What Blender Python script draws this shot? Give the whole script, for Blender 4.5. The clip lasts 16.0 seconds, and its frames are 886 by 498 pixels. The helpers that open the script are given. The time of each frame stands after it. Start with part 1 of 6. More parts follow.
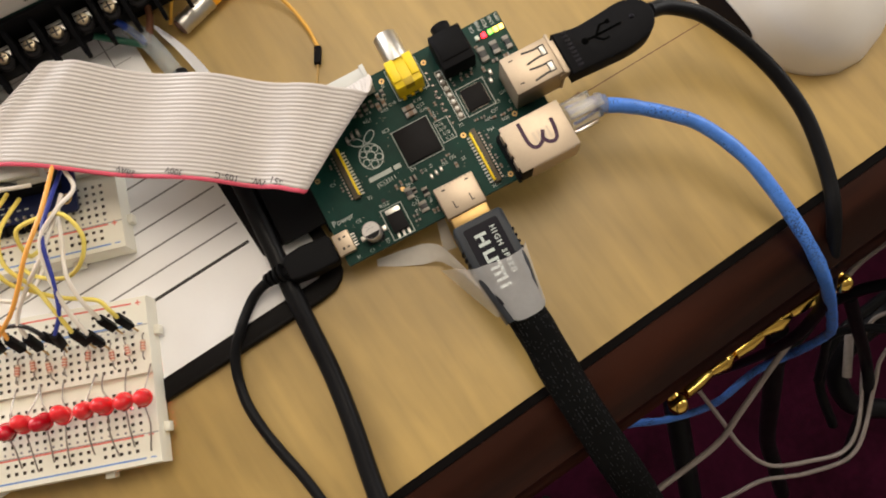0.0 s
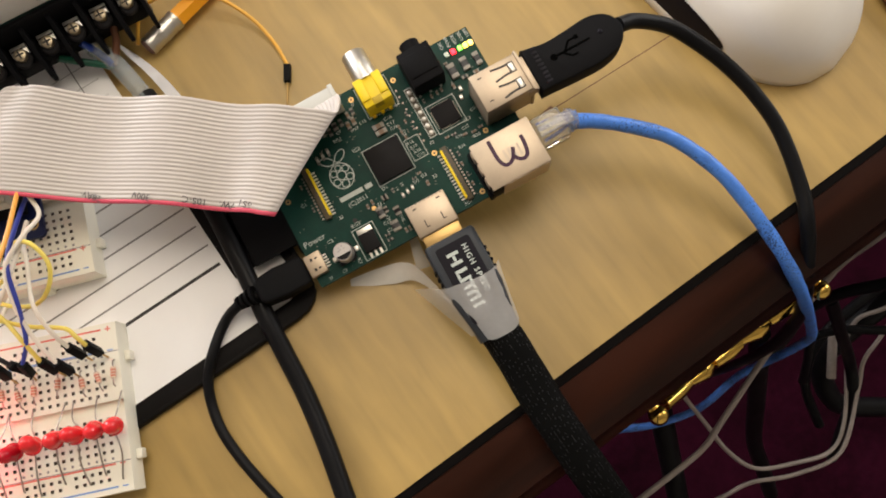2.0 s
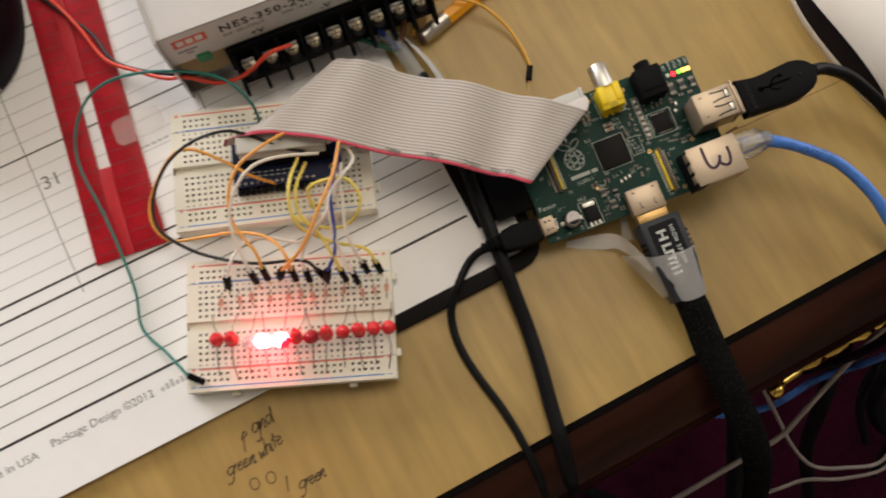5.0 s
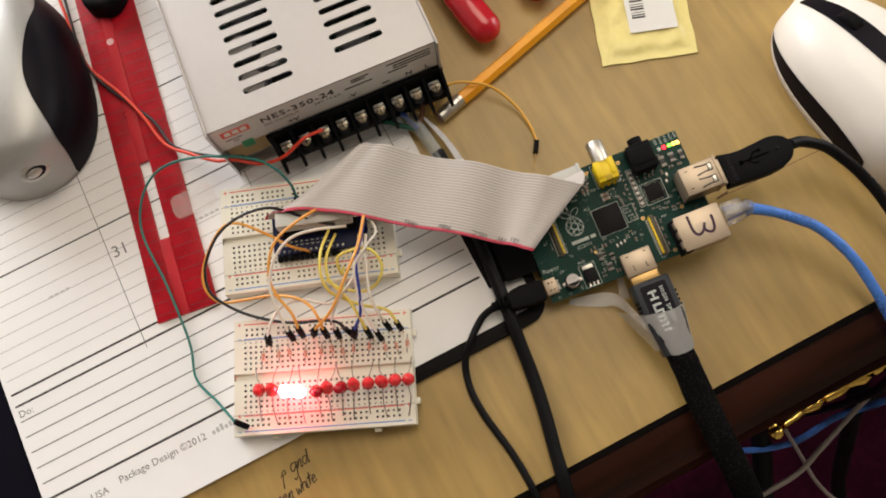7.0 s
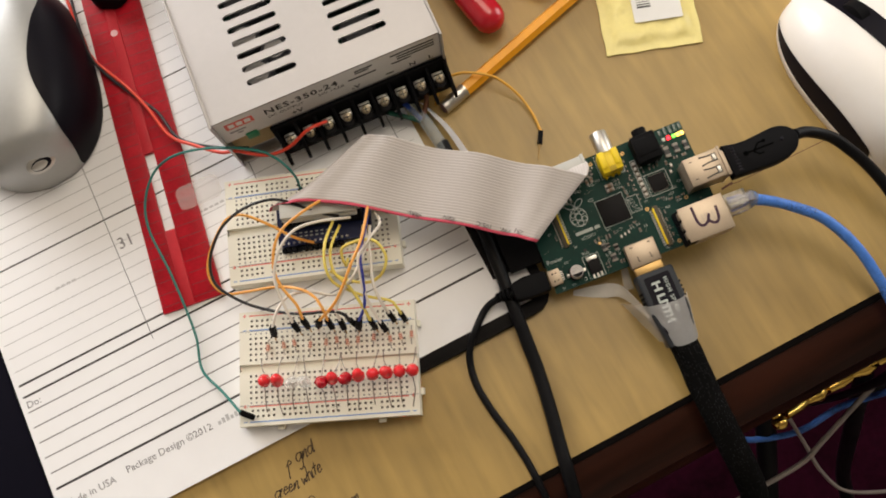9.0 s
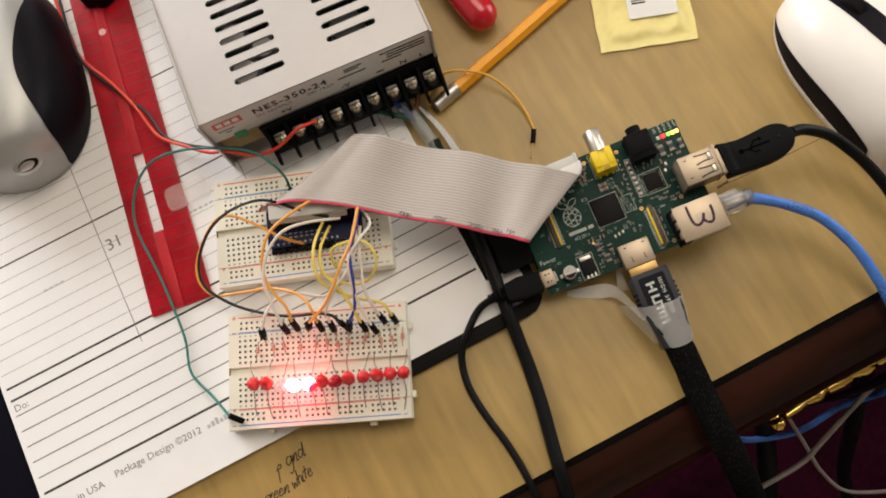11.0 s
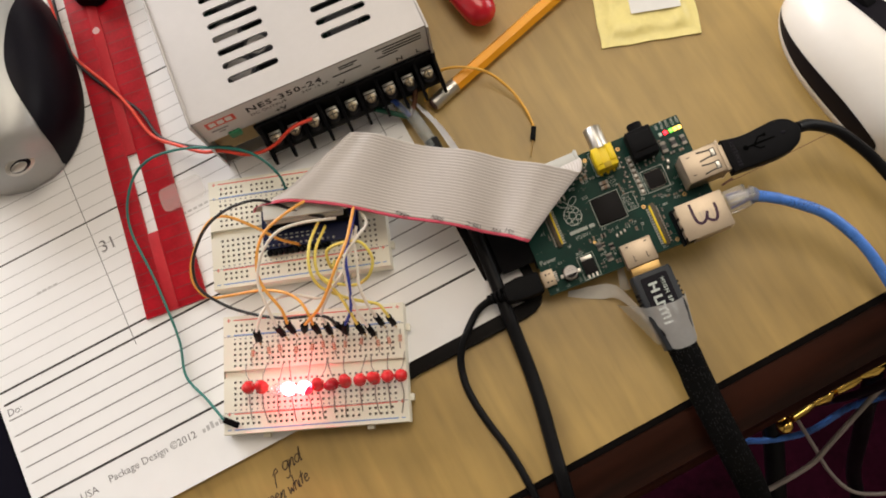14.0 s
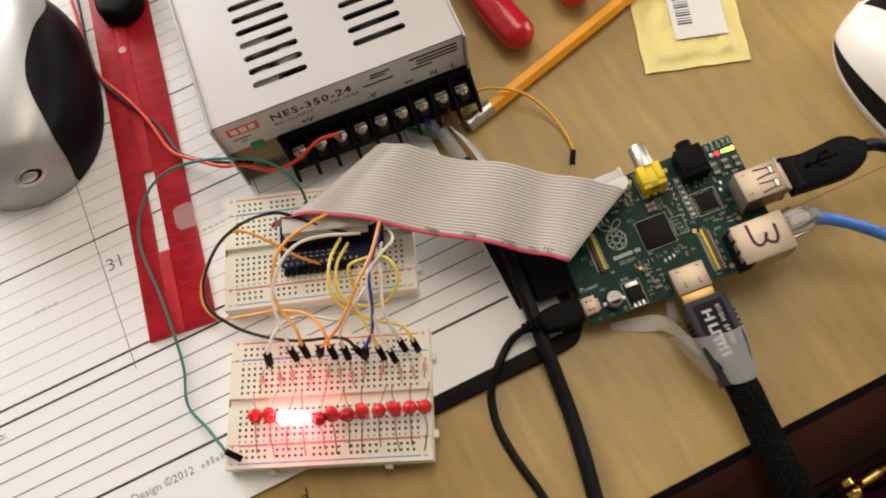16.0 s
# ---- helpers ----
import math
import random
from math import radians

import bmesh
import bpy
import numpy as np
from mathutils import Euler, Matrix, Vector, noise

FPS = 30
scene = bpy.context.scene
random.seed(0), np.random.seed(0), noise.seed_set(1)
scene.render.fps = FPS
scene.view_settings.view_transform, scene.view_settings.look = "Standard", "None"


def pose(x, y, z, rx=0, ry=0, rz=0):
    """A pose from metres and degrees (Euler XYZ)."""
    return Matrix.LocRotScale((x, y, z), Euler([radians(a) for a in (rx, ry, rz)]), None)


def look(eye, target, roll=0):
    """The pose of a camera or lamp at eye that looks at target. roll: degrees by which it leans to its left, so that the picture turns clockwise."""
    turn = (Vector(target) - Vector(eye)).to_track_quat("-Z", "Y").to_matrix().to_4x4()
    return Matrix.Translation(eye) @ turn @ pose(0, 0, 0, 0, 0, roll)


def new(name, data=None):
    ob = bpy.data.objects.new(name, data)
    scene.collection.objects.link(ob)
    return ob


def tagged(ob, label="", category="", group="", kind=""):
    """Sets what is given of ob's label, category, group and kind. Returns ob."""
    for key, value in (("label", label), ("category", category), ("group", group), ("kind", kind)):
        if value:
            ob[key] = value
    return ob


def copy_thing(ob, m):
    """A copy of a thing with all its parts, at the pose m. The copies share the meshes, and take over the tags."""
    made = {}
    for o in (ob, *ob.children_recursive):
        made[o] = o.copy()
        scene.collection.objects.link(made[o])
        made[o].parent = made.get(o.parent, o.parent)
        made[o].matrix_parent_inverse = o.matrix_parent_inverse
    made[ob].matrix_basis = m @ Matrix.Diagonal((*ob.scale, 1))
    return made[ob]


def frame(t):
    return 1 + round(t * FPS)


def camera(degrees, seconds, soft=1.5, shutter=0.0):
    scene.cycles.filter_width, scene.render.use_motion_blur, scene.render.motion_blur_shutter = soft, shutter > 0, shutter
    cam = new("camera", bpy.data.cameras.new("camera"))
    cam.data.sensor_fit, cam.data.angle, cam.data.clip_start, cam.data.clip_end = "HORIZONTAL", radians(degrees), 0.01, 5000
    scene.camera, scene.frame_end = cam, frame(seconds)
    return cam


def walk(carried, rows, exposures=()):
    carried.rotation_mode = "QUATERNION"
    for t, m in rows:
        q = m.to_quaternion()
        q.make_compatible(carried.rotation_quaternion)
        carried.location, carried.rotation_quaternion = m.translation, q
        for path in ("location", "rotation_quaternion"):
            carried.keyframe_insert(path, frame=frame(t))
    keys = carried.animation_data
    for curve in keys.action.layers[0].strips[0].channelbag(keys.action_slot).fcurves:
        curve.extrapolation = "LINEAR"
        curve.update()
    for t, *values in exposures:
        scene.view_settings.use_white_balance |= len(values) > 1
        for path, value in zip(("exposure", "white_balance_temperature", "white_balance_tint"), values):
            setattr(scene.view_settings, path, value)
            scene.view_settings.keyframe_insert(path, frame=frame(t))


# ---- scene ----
from functools import lru_cache

cam = camera(58.06, 16.0, soft=1.9, shutter=0.5)
PATH = [
    (0, (0.00392, -0.06316, 0.27201), (0.03376, -0.00236, -0.02025), -0.91),
    (0.5, (0.00806, -0.06185, 0.27162), (0.03840, -0.00216, -0.02082), -1.04),
    (1, (0.00976, -0.06123, 0.27133), (0.04150, -0.00126, -0.02089), -0.24),
    (1.5, (0.01006, -0.05959, 0.27139), (0.04215, 0.00040, -0.02079), -0.03),
    (2, (0.01235, -0.06025, 0.27148), (0.04519, -0.00092, -0.02076), 0.75),
    (2.5, (0.01142, -0.05861, 0.27061), (0.04350, 0.00045, -0.02176), 0.24),
    (3, (0.01147, -0.05697, 0.27050), (0.04477, 0.00194, -0.02177), 1.30),
    (3.5, (0.01383, -0.05453, 0.27069), (0.04720, 0.00409, -0.02163), 1.59),
    (4, (0.00310, -0.05704, 0.29834), (0.03200, 0.00515, 0.00629), -2.92),
    (4.5, (-0.04700, -0.05355, 0.31682), (-0.01915, 0.00553, 0.02401), 1.92),
    (5, (-0.07189, -0.05455, 0.33962), (-0.04626, 0.00646, 0.04701), 2.34),
    (5.2, (-0.08130, -0.05409, 0.34575), (-0.05210, 0.00735, 0.05357), 4.93),
    (7.3, (-0.04717, -0.05418, 0.38601), (-0.04008, 0.02228, 0.09601), -15.32),
    (7.5, (-0.04664, -0.05320, 0.38588), (-0.03964, 0.02191, 0.09552), -15.33),
    (8, (-0.04595, -0.05177, 0.38418), (-0.04029, 0.02231, 0.09353), -16.32),
    (8.5, (-0.04781, -0.05258, 0.38317), (-0.04206, 0.02064, 0.09230), -16.16),
    (9, (-0.04888, -0.05341, 0.38557), (-0.04414, 0.01925, 0.09454), -16.87),
    (11.5, (-0.04089, -0.05152, 0.37892), (-0.03796, 0.02042, 0.08769), -18.59),
    (12, (-0.03920, -0.05037, 0.37812), (-0.03691, 0.02144, 0.08685), -19.28),
    (12.5, (-0.04122, -0.05093, 0.37821), (-0.03859, 0.02066, 0.08689), -19.02),
    (13, (-0.04191, -0.05163, 0.37793), (-0.04041, 0.01853, 0.08625), -19.88),
    (13.5, (-0.03924, -0.05228, 0.37348), (-0.03847, 0.01894, 0.08205), -20.53),
    (14, (-0.03898, -0.05188, 0.37309), (-0.03829, 0.02090, 0.08205), -20.43),
    (14.5, (-0.03938, -0.05276, 0.37058), (-0.03737, 0.02145, 0.07991), -19.14),
    (15, (-0.04128, -0.05427, 0.36839), (-0.03815, 0.02212, 0.07830), -18.08),
    (15.5, (-0.04590, -0.06337, 0.36023), (-0.04093, 0.02416, 0.07332), -16.46),
    (16, (-0.05622, -0.07441, 0.33527), (-0.04860, 0.03587, 0.05638), -15.52),
]
walk(cam, [(t, look(eye, target, roll)) for t, eye, target, roll in PATH],
     exposures=[(0.0, 0.58), (4.0, 0.59), (4.5, 0.27), (5.0, 0.03), (7.4, 0.19), (16.0, 0.20)])

# ---- light ----
world = bpy.data.worlds.new("world")
scene.world = world
world.use_nodes = True
_sky = world.node_tree.nodes.new("ShaderNodeTexSky")
_sky.sky_type = "NISHITA"
_sky.sun_disc = False
_sky.sun_elevation, _sky.sun_rotation = radians(38), radians(-20)
_bg = world.node_tree.nodes["Background"]
_bg.inputs["Strength"].default_value = 0.1
world.node_tree.links.new(_sky.outputs["Color"], _bg.inputs["Color"])


def area_lamp(name, m, sx, sy, watts, colour):
    lamp = bpy.data.lights.new(name, "AREA")
    lamp.shape, lamp.size, lamp.size_y = "RECTANGLE", sx, sy
    lamp.energy, lamp.color = watts, colour
    ob = new(name, lamp)
    ob.matrix_world = m
    return ob


# assumed and out of view: daylight in two window openings, a warm ceiling lamp
area_lamp("assumed_window_light", look((-1.25, 2.27, 0.85), (-1.25, 0.0, 0.6)), 1.9, 1.2, 68, (1.0, 0.975, 0.965))
area_lamp("assumed_window_light_side", look((2.27, 0.5, 0.85), (0.0, 0.5, 0.6)), 1.6, 1.2, 21, (1.0, 0.95, 0.88))
area_lamp("assumed_ceiling_light", look((0.35, 0.55, 1.62), (0.3, 0.5, 0.0)), 0.95, 0.95, 11, (1.0, 0.88, 0.72))

# ---- helpers: all lengths below are millimetres ----
MM = 0.001


def P(x, y, z, rx=0, ry=0, rz=0):
    return pose(x * MM, y * MM, z * MM, rx, ry, rz)


def part(name, bm, mats, parent=None, label="", at=None, sharp=38):
    """One mesh object out of a bmesh in millimetres."""
    for v in bm.verts:
        v.co *= MM
    for f in bm.faces:
        f.smooth = True
    me = bpy.data.meshes.new(name)
    bm.to_mesh(me)
    bm.free()
    me.set_sharp_from_angle(angle=radians(sharp))
    for m in mats if isinstance(mats, (list, tuple)) else [mats]:
        me.materials.append(m)
    ob = new(name, me)
    if parent:
        ob.parent = parent
    if at is not None:
        ob.matrix_basis = at
    if label:
        ob["label"] = label
    return ob


def shared(name, me, parent, at, label=""):
    """One more object on a mesh that exists already."""
    ob = new(name, me)
    ob.parent, ob.matrix_basis = parent, at
    if label:
        ob["label"] = label
    return ob


def thing(name, m, label, category, group=""):
    ob = new(name)
    ob.empty_display_size = 0.01
    ob.matrix_basis = m
    return tagged(ob, label, category, group)


def B():
    return bmesh.new()


def bx(bm, x0, y0, z0, x1, y1, z1, bev=0.0, seg=2, mat=0):
    made = bmesh.ops.create_cube(bm, size=1)["verts"]
    for v in made:
        v.co = Vector((x0 + (v.co.x + 0.5) * (x1 - x0), y0 + (v.co.y + 0.5) * (y1 - y0), z0 + (v.co.z + 0.5) * (z1 - z0)))
    faces = {f for v in made for f in v.link_faces}
    for f in faces:
        f.material_index = mat
    if bev > 0:
        edges = list({e for v in made for e in v.link_edges})
        bmesh.ops.bevel(bm, geom=edges, offset=bev, segments=seg, affect="EDGES", profile=0.5, material=mat)
    return bm


def cyl(bm, p0, p1, r0, r1=None, n=16, mat=0):
    r1 = r0 if r1 is None else r1
    a, b = Vector(p0), Vector(p1)
    q = (b - a).to_track_quat("Z", "Y")
    rings = []
    for c, r in ((a, r0), (b, r1)):
        rings.append([bm.verts.new(c + q @ Vector((r * math.cos(2 * math.pi * i / n), r * math.sin(2 * math.pi * i / n), 0))) for i in range(n)])
    for i in range(n):
        bm.faces.new((rings[0][i], rings[0][(i + 1) % n], rings[1][(i + 1) % n], rings[1][i])).material_index = mat
    bm.faces.new(rings[0][::-1]).material_index = mat
    bm.faces.new(rings[1]).material_index = mat
    return bm


def turned(bm, p0, axis, profile, n=18, mat=0):
    """A turned solid: profile is rows of (distance along the axis, radius)."""
    a, q = Vector(p0), Vector(axis).to_track_quat("Z", "Y")
    rings = []
    for d, r in profile:
        rings.append([bm.verts.new(a + q @ Vector((r * math.cos(2 * math.pi * i / n), r * math.sin(2 * math.pi * i / n), d))) for i in range(n)])
    for s, t in zip(rings, rings[1:]):
        for i in range(n):
            bm.faces.new((s[i], s[(i + 1) % n], t[(i + 1) % n], t[i])).material_index = mat
    bm.faces.new(rings[0][::-1]).material_index = mat
    bm.faces.new(rings[-1]).material_index = mat
    return bm


def smooth_path(pts, steps=8):
    """Catmull-Rom through the points."""
    p = [Vector(q) for q in pts]
    p = [2 * p[0] - p[1]] + p + [2 * p[-1] - p[-2]]
    out = []
    for i in range(1, len(p) - 2):
        for k in range(steps):
            t = k / steps
            a, b, c, d = p[i - 1], p[i], p[i + 1], p[i + 2]
            out.append(0.5 * ((2 * b) + (c - a) * t + (2 * a - 5 * b + 4 * c - d) * t * t + (3 * b - a - 3 * c + d) * t ** 3))
    out.append(p[-2])
    return out


def tube(bm, pts, r, n=10, steps=8, flat=1.0, mat=0, up=None, wobble=0.0):
    """A cable along a smooth path; flat squeezes it in the direction that starts as up."""
    path = smooth_path(pts, steps) if steps > 1 else [Vector(q) for q in pts]
    side = None
    rings = []
    for i, c in enumerate(path):
        d = (path[min(i + 1, len(path) - 1)] - path[max(i - 1, 0)]).normalized()
        if side is None:
            ref = Vector(up) if up else Vector((0, 0, 1))
            side = d.cross(ref)
            if side.length < 1e-4:
                side = d.cross(Vector((0, 1, 0)))
        side = (side - d * side.dot(d)).normalized()
        top = side.cross(d)
        rr = r * (1 + wobble * noise.noise(c * 0.15))
        rings.append([bm.verts.new(c + side * (rr * math.cos(2 * math.pi * k / n)) + top * (rr * flat * math.sin(2 * math.pi * k / n))) for k in range(n)])
    for s, t in zip(rings, rings[1:]):
        for k in range(n):
            bm.faces.new((s[k], s[(k + 1) % n], t[(k + 1) % n], t[k])).material_index = mat
    bm.faces.new(rings[0][::-1]).material_index = mat
    bm.faces.new(rings[-1]).material_index = mat
    return bm


def prism(bm, outline, z0, z1, bev=0.0, mat=0, seg=2):
    lo = [bm.verts.new((x, y, z0)) for x, y in outline]
    hi = [bm.verts.new((x, y, z1)) for x, y in outline]
    n = len(outline)
    faces = [bm.faces.new(lo[::-1]), bm.faces.new(hi)]
    faces += [bm.faces.new((lo[i], lo[(i + 1) % n], hi[(i + 1) % n], hi[i])) for i in range(n)]
    for f in faces:
        f.material_index = mat
    bmesh.ops.recalc_face_normals(bm, faces=faces)
    if bev > 0:
        edges = [e for e in faces[1].edges]
        bmesh.ops.bevel(bm, geom=edges, offset=bev, segments=seg, affect="EDGES", profile=0.5, material=mat)
    return bm


def rounded(x0, y0, x1, y1, r, n=5):
    out = []
    for cx, cy, a in ((x1 - r, y1 - r, 0), (x0 + r, y1 - r, 90), (x0 + r, y0 + r, 180), (x1 - r, y0 + r, 270)):
        out += [(cx + r * math.cos(radians(a + 90 * k / n)), cy + r * math.sin(radians(a + 90 * k / n))) for k in range(n + 1)]
    return out


def ball(bm, c, rx, ry=None, rz=None, n=16, mat=0):
    ry, rz = ry or rx, rz or rx
    made = bmesh.ops.create_uvsphere(bm, u_segments=n, v_segments=max(6, n // 2), radius=1)["verts"]
    for v in made:
        v.co = Vector((c[0] + v.co.x * rx, c[1] + v.co.y * ry, c[2] + v.co.z * rz))
    for f in {f for v in made for f in v.link_faces}:
        f.material_index = mat
    return bm


def stroke(bm, pts, w, z0, h=0.05, mat=0):
    """A flat line of ink or paint along points in the plane."""
    p = [Vector((x, y)) for x, y in pts]
    rows = []
    for i, c in enumerate(p):
        d = (p[min(i + 1, len(p) - 1)] - p[max(i - 1, 0)]).normalized()
        nrm = Vector((-d.y, d.x)) * w / 2
        rows.append([bm.verts.new((c.x + nrm.x, c.y + nrm.y, z0 + h)), bm.verts.new((c.x - nrm.x, c.y - nrm.y, z0 + h))])
    for a, b in zip(rows, rows[1:]):
        bm.faces.new((a[0], a[1], b[1], b[0])).material_index = mat
    return bm


def lettering(name, text, size, mat, parent, at, thick=0.02, align="LEFT", bold=0.0, space=1.0):
    """Printed characters as a thin mesh, size in millimetres."""
    cu = bpy.data.curves.new(name, "FONT")
    cu.body, cu.size, cu.extrude, cu.align_x = text, size * MM, thick * MM, align
    cu.resolution_u, cu.offset, cu.space_character = 2, bold * MM, space
    ob = bpy.data.objects.new(name, cu)
    me = bpy.data.meshes.new_from_object(ob)
    bpy.data.objects.remove(ob)
    bpy.data.curves.remove(cu)
    me.materials.clear()
    me.materials.append(mat)
    out = new(name, me)
    out.parent, out.matrix_basis = parent, at
    return out


# ---- materials ----
def nodes_of(name):
    m = bpy.data.materials.new(name)
    m.use_nodes = True
    t = m.node_tree
    return m, t, t.nodes["Principled BSDF"]


def surface(name, colour, rough=0.5, metal=0.0, vary=0.12, scale=60.0, bump=0.0, bump_scale=800.0, coat=0.0, trans=0.0, ior=1.45, emit=0.0, emit_colour=None, alpha=1.0, spec=0.5, island=0.0):
    """A procedural paint, plastic or metal: colour varied at two scales, uneven gloss and a fine relief."""
    m, t, s = nodes_of(name)
    n, l = t.nodes, t.links
    co = n.new("ShaderNodeTexCoord")
    big = n.new("ShaderNodeTexNoise")
    big.inputs["Scale"].default_value, big.inputs["Detail"].default_value = scale, 3
    fine = n.new("ShaderNodeTexNoise")
    fine.inputs["Scale"].default_value, fine.inputs["Detail"].default_value = scale * 9, 2
    for k in (big, fine):
        l.new(co.outputs["Object"], k.inputs["Vector"])
    add = n.new("ShaderNodeMath")
    add.operation = "MULTIPLY_ADD"
    l.new(fine.outputs["Fac"], add.inputs[0])
    add.inputs[1].default_value = 0.45
    l.new(big.outputs["Fac"], add.inputs[2])
    ramp = n.new("ShaderNodeMapRange")
    l.new(add.outputs[0], ramp.inputs["Value"])
    ramp.inputs["From Min"].default_value, ramp.inputs["From Max"].default_value = 0.35, 1.1
    ramp.inputs["To Min"].default_value, ramp.inputs["To Max"].default_value = 1 - vary, 1 + vary
    mul = n.new("ShaderNodeMix")
    mul.data_type, mul.blend_type = "RGBA", "MULTIPLY"
    mul.inputs[0].default_value = 1.0
    mul.inputs[6].default_value = (*colour, 1)
    l.new(ramp.outputs[0], mul.inputs[7])
    l.new(mul.outputs[2], s.inputs["Base Color"])
    gl = n.new("ShaderNodeMapRange")
    l.new(big.outputs["Fac"], gl.inputs["Value"])
    gl.inputs["To Min"].default_value, gl.inputs["To Max"].default_value = max(0.02, rough - 0.08), min(1, rough + 0.1)
    l.new(gl.outputs[0], s.inputs["Roughness"])
    s.inputs["Metallic"].default_value = metal
    s.inputs["Coat Weight"].default_value = coat
    s.inputs["Transmission Weight"].default_value = trans
    s.inputs["IOR"].default_value = ior
    s.inputs["Alpha"].default_value = alpha
    s.inputs["Specular IOR Level"].default_value = spec
    if emit:
        s.inputs["Emission Color"].default_value = (*(emit_colour or colour), 1)
        s.inputs["Emission Strength"].default_value = emit
    if bump:
        bn = n.new("ShaderNodeTexNoise")
        bn.inputs["Scale"].default_value = bump_scale
        l.new(co.outputs["Object"], bn.inputs["Vector"])
        b = n.new("ShaderNodeBump")
        b.inputs["Strength"].default_value, b.inputs["Distance"].default_value = bump, 0.0006
        l.new(bn.outputs["Fac"], b.inputs["Height"])
        l.new(b.outputs["Normal"], s.inputs["Normal"])
    return m


def timber(name, light, dark, rough, along=(1, 0, 0), ring=70.0, fleck=(0.0, 0.0, 0.0), coat=0.15, turn=0.0, spec=0.5, ripple=0.0):
    """Wood: stretched grain, broad figure and short dark pores."""
    m, t, s = nodes_of(name)
    n, l = t.nodes, t.links
    co = n.new("ShaderNodeTexCoord")
    mp = n.new("ShaderNodeMapping")
    mp.inputs["Rotation"].default_value = (0, 0, radians(turn))
    mp.inputs["Scale"].default_value = along
    l.new(co.outputs["Object"], mp.inputs["Vector"])
    fig = n.new("ShaderNodeTexNoise")
    fig.inputs["Scale"].default_value, fig.inputs["Detail"].default_value, fig.inputs["Distortion"].default_value = ring, 5, 0.5
    por = n.new("ShaderNodeTexNoise")
    por.inputs["Scale"].default_value, por.inputs["Detail"].default_value = ring * 7, 2
    l.new(mp.outputs[0], fig.inputs["Vector"])
    l.new(mp.outputs[0], por.inputs["Vector"])
    r = n.new("ShaderNodeValToRGB")
    r.color_ramp.elements[0].position, r.color_ramp.elements[1].position = 0.38, 0.62
    r.color_ramp.elements[0].color, r.color_ramp.elements[1].color = (*dark, 1), (*light, 1)
    l.new(fig.outputs["Fac"], r.inputs["Fac"])
    pr = n.new("ShaderNodeMapRange")
    l.new(por.outputs["Fac"], pr.inputs["Value"])
    pr.inputs["From Min"].default_value, pr.inputs["From Max"].default_value = 0.28, 0.42
    pr.inputs["To Min"].default_value, pr.inputs["To Max"].default_value = 0.94, 1.0
    mul = n.new("ShaderNodeMix")
    mul.data_type, mul.blend_type = "RGBA", "MULTIPLY"
    mul.inputs[0].default_value = 1.0
    l.new(r.outputs["Color"], mul.inputs[6])
    l.new(pr.outputs[0], mul.inputs[7])
    shade = mul.outputs[2]
    if ripple:
        # narrow bands of curly figure, a few millimetres wide, across the board's length
        rm = n.new("ShaderNodeMapping")
        rm.inputs["Rotation"].default_value = (0, 0, radians(turn + 4))
        rm.inputs["Scale"].default_value = (1.0, 0.13, 1.0)
        l.new(co.outputs["Object"], rm.inputs["Vector"])
        band = n.new("ShaderNodeTexNoise")
        band.inputs["Scale"].default_value, band.inputs["Detail"].default_value, band.inputs["Distortion"].default_value = 165.0, 2, 0.25
        l.new(rm.outputs[0], band.inputs["Vector"])
        blotch = n.new("ShaderNodeTexNoise")
        blotch.inputs["Scale"].default_value, blotch.inputs["Detail"].default_value = 38.0, 4
        l.new(co.outputs["Object"], blotch.inputs["Vector"])
        both = n.new("ShaderNodeMath")
        both.operation = "MULTIPLY_ADD"
        l.new(blotch.outputs["Fac"], both.inputs[0])
        both.inputs[1].default_value = 0.6
        l.new(band.outputs["Fac"], both.inputs[2])
        rr = n.new("ShaderNodeMapRange")
        l.new(both.outputs[0], rr.inputs["Value"])
        rr.inputs["From Min"].default_value, rr.inputs["From Max"].default_value = 0.55, 1.05
        rr.inputs["To Min"].default_value, rr.inputs["To Max"].default_value = 1 - ripple, 1 + ripple
        over = n.new("ShaderNodeMix")
        over.data_type, over.blend_type = "RGBA", "MULTIPLY"
        over.inputs[0].default_value = 1.0
        l.new(shade, over.inputs[6])
        l.new(rr.outputs[0], over.inputs[7])
        shade = over.outputs[2]
    l.new(shade, s.inputs["Base Color"])
    s.inputs["Roughness"].default_value = rough
    s.inputs["Specular IOR Level"].default_value = spec
    s.inputs["Coat Weight"].default_value, s.inputs["Coat Roughness"].default_value = coat, 0.3
    b = n.new("ShaderNodeBump")
    b.inputs["Strength"].default_value, b.inputs["Distance"].default_value = 0.10, 0.0003
    l.new(por.outputs["Fac"], b.inputs["Height"])
    l.new(b.outputs["Normal"], s.inputs["Normal"])
    return m


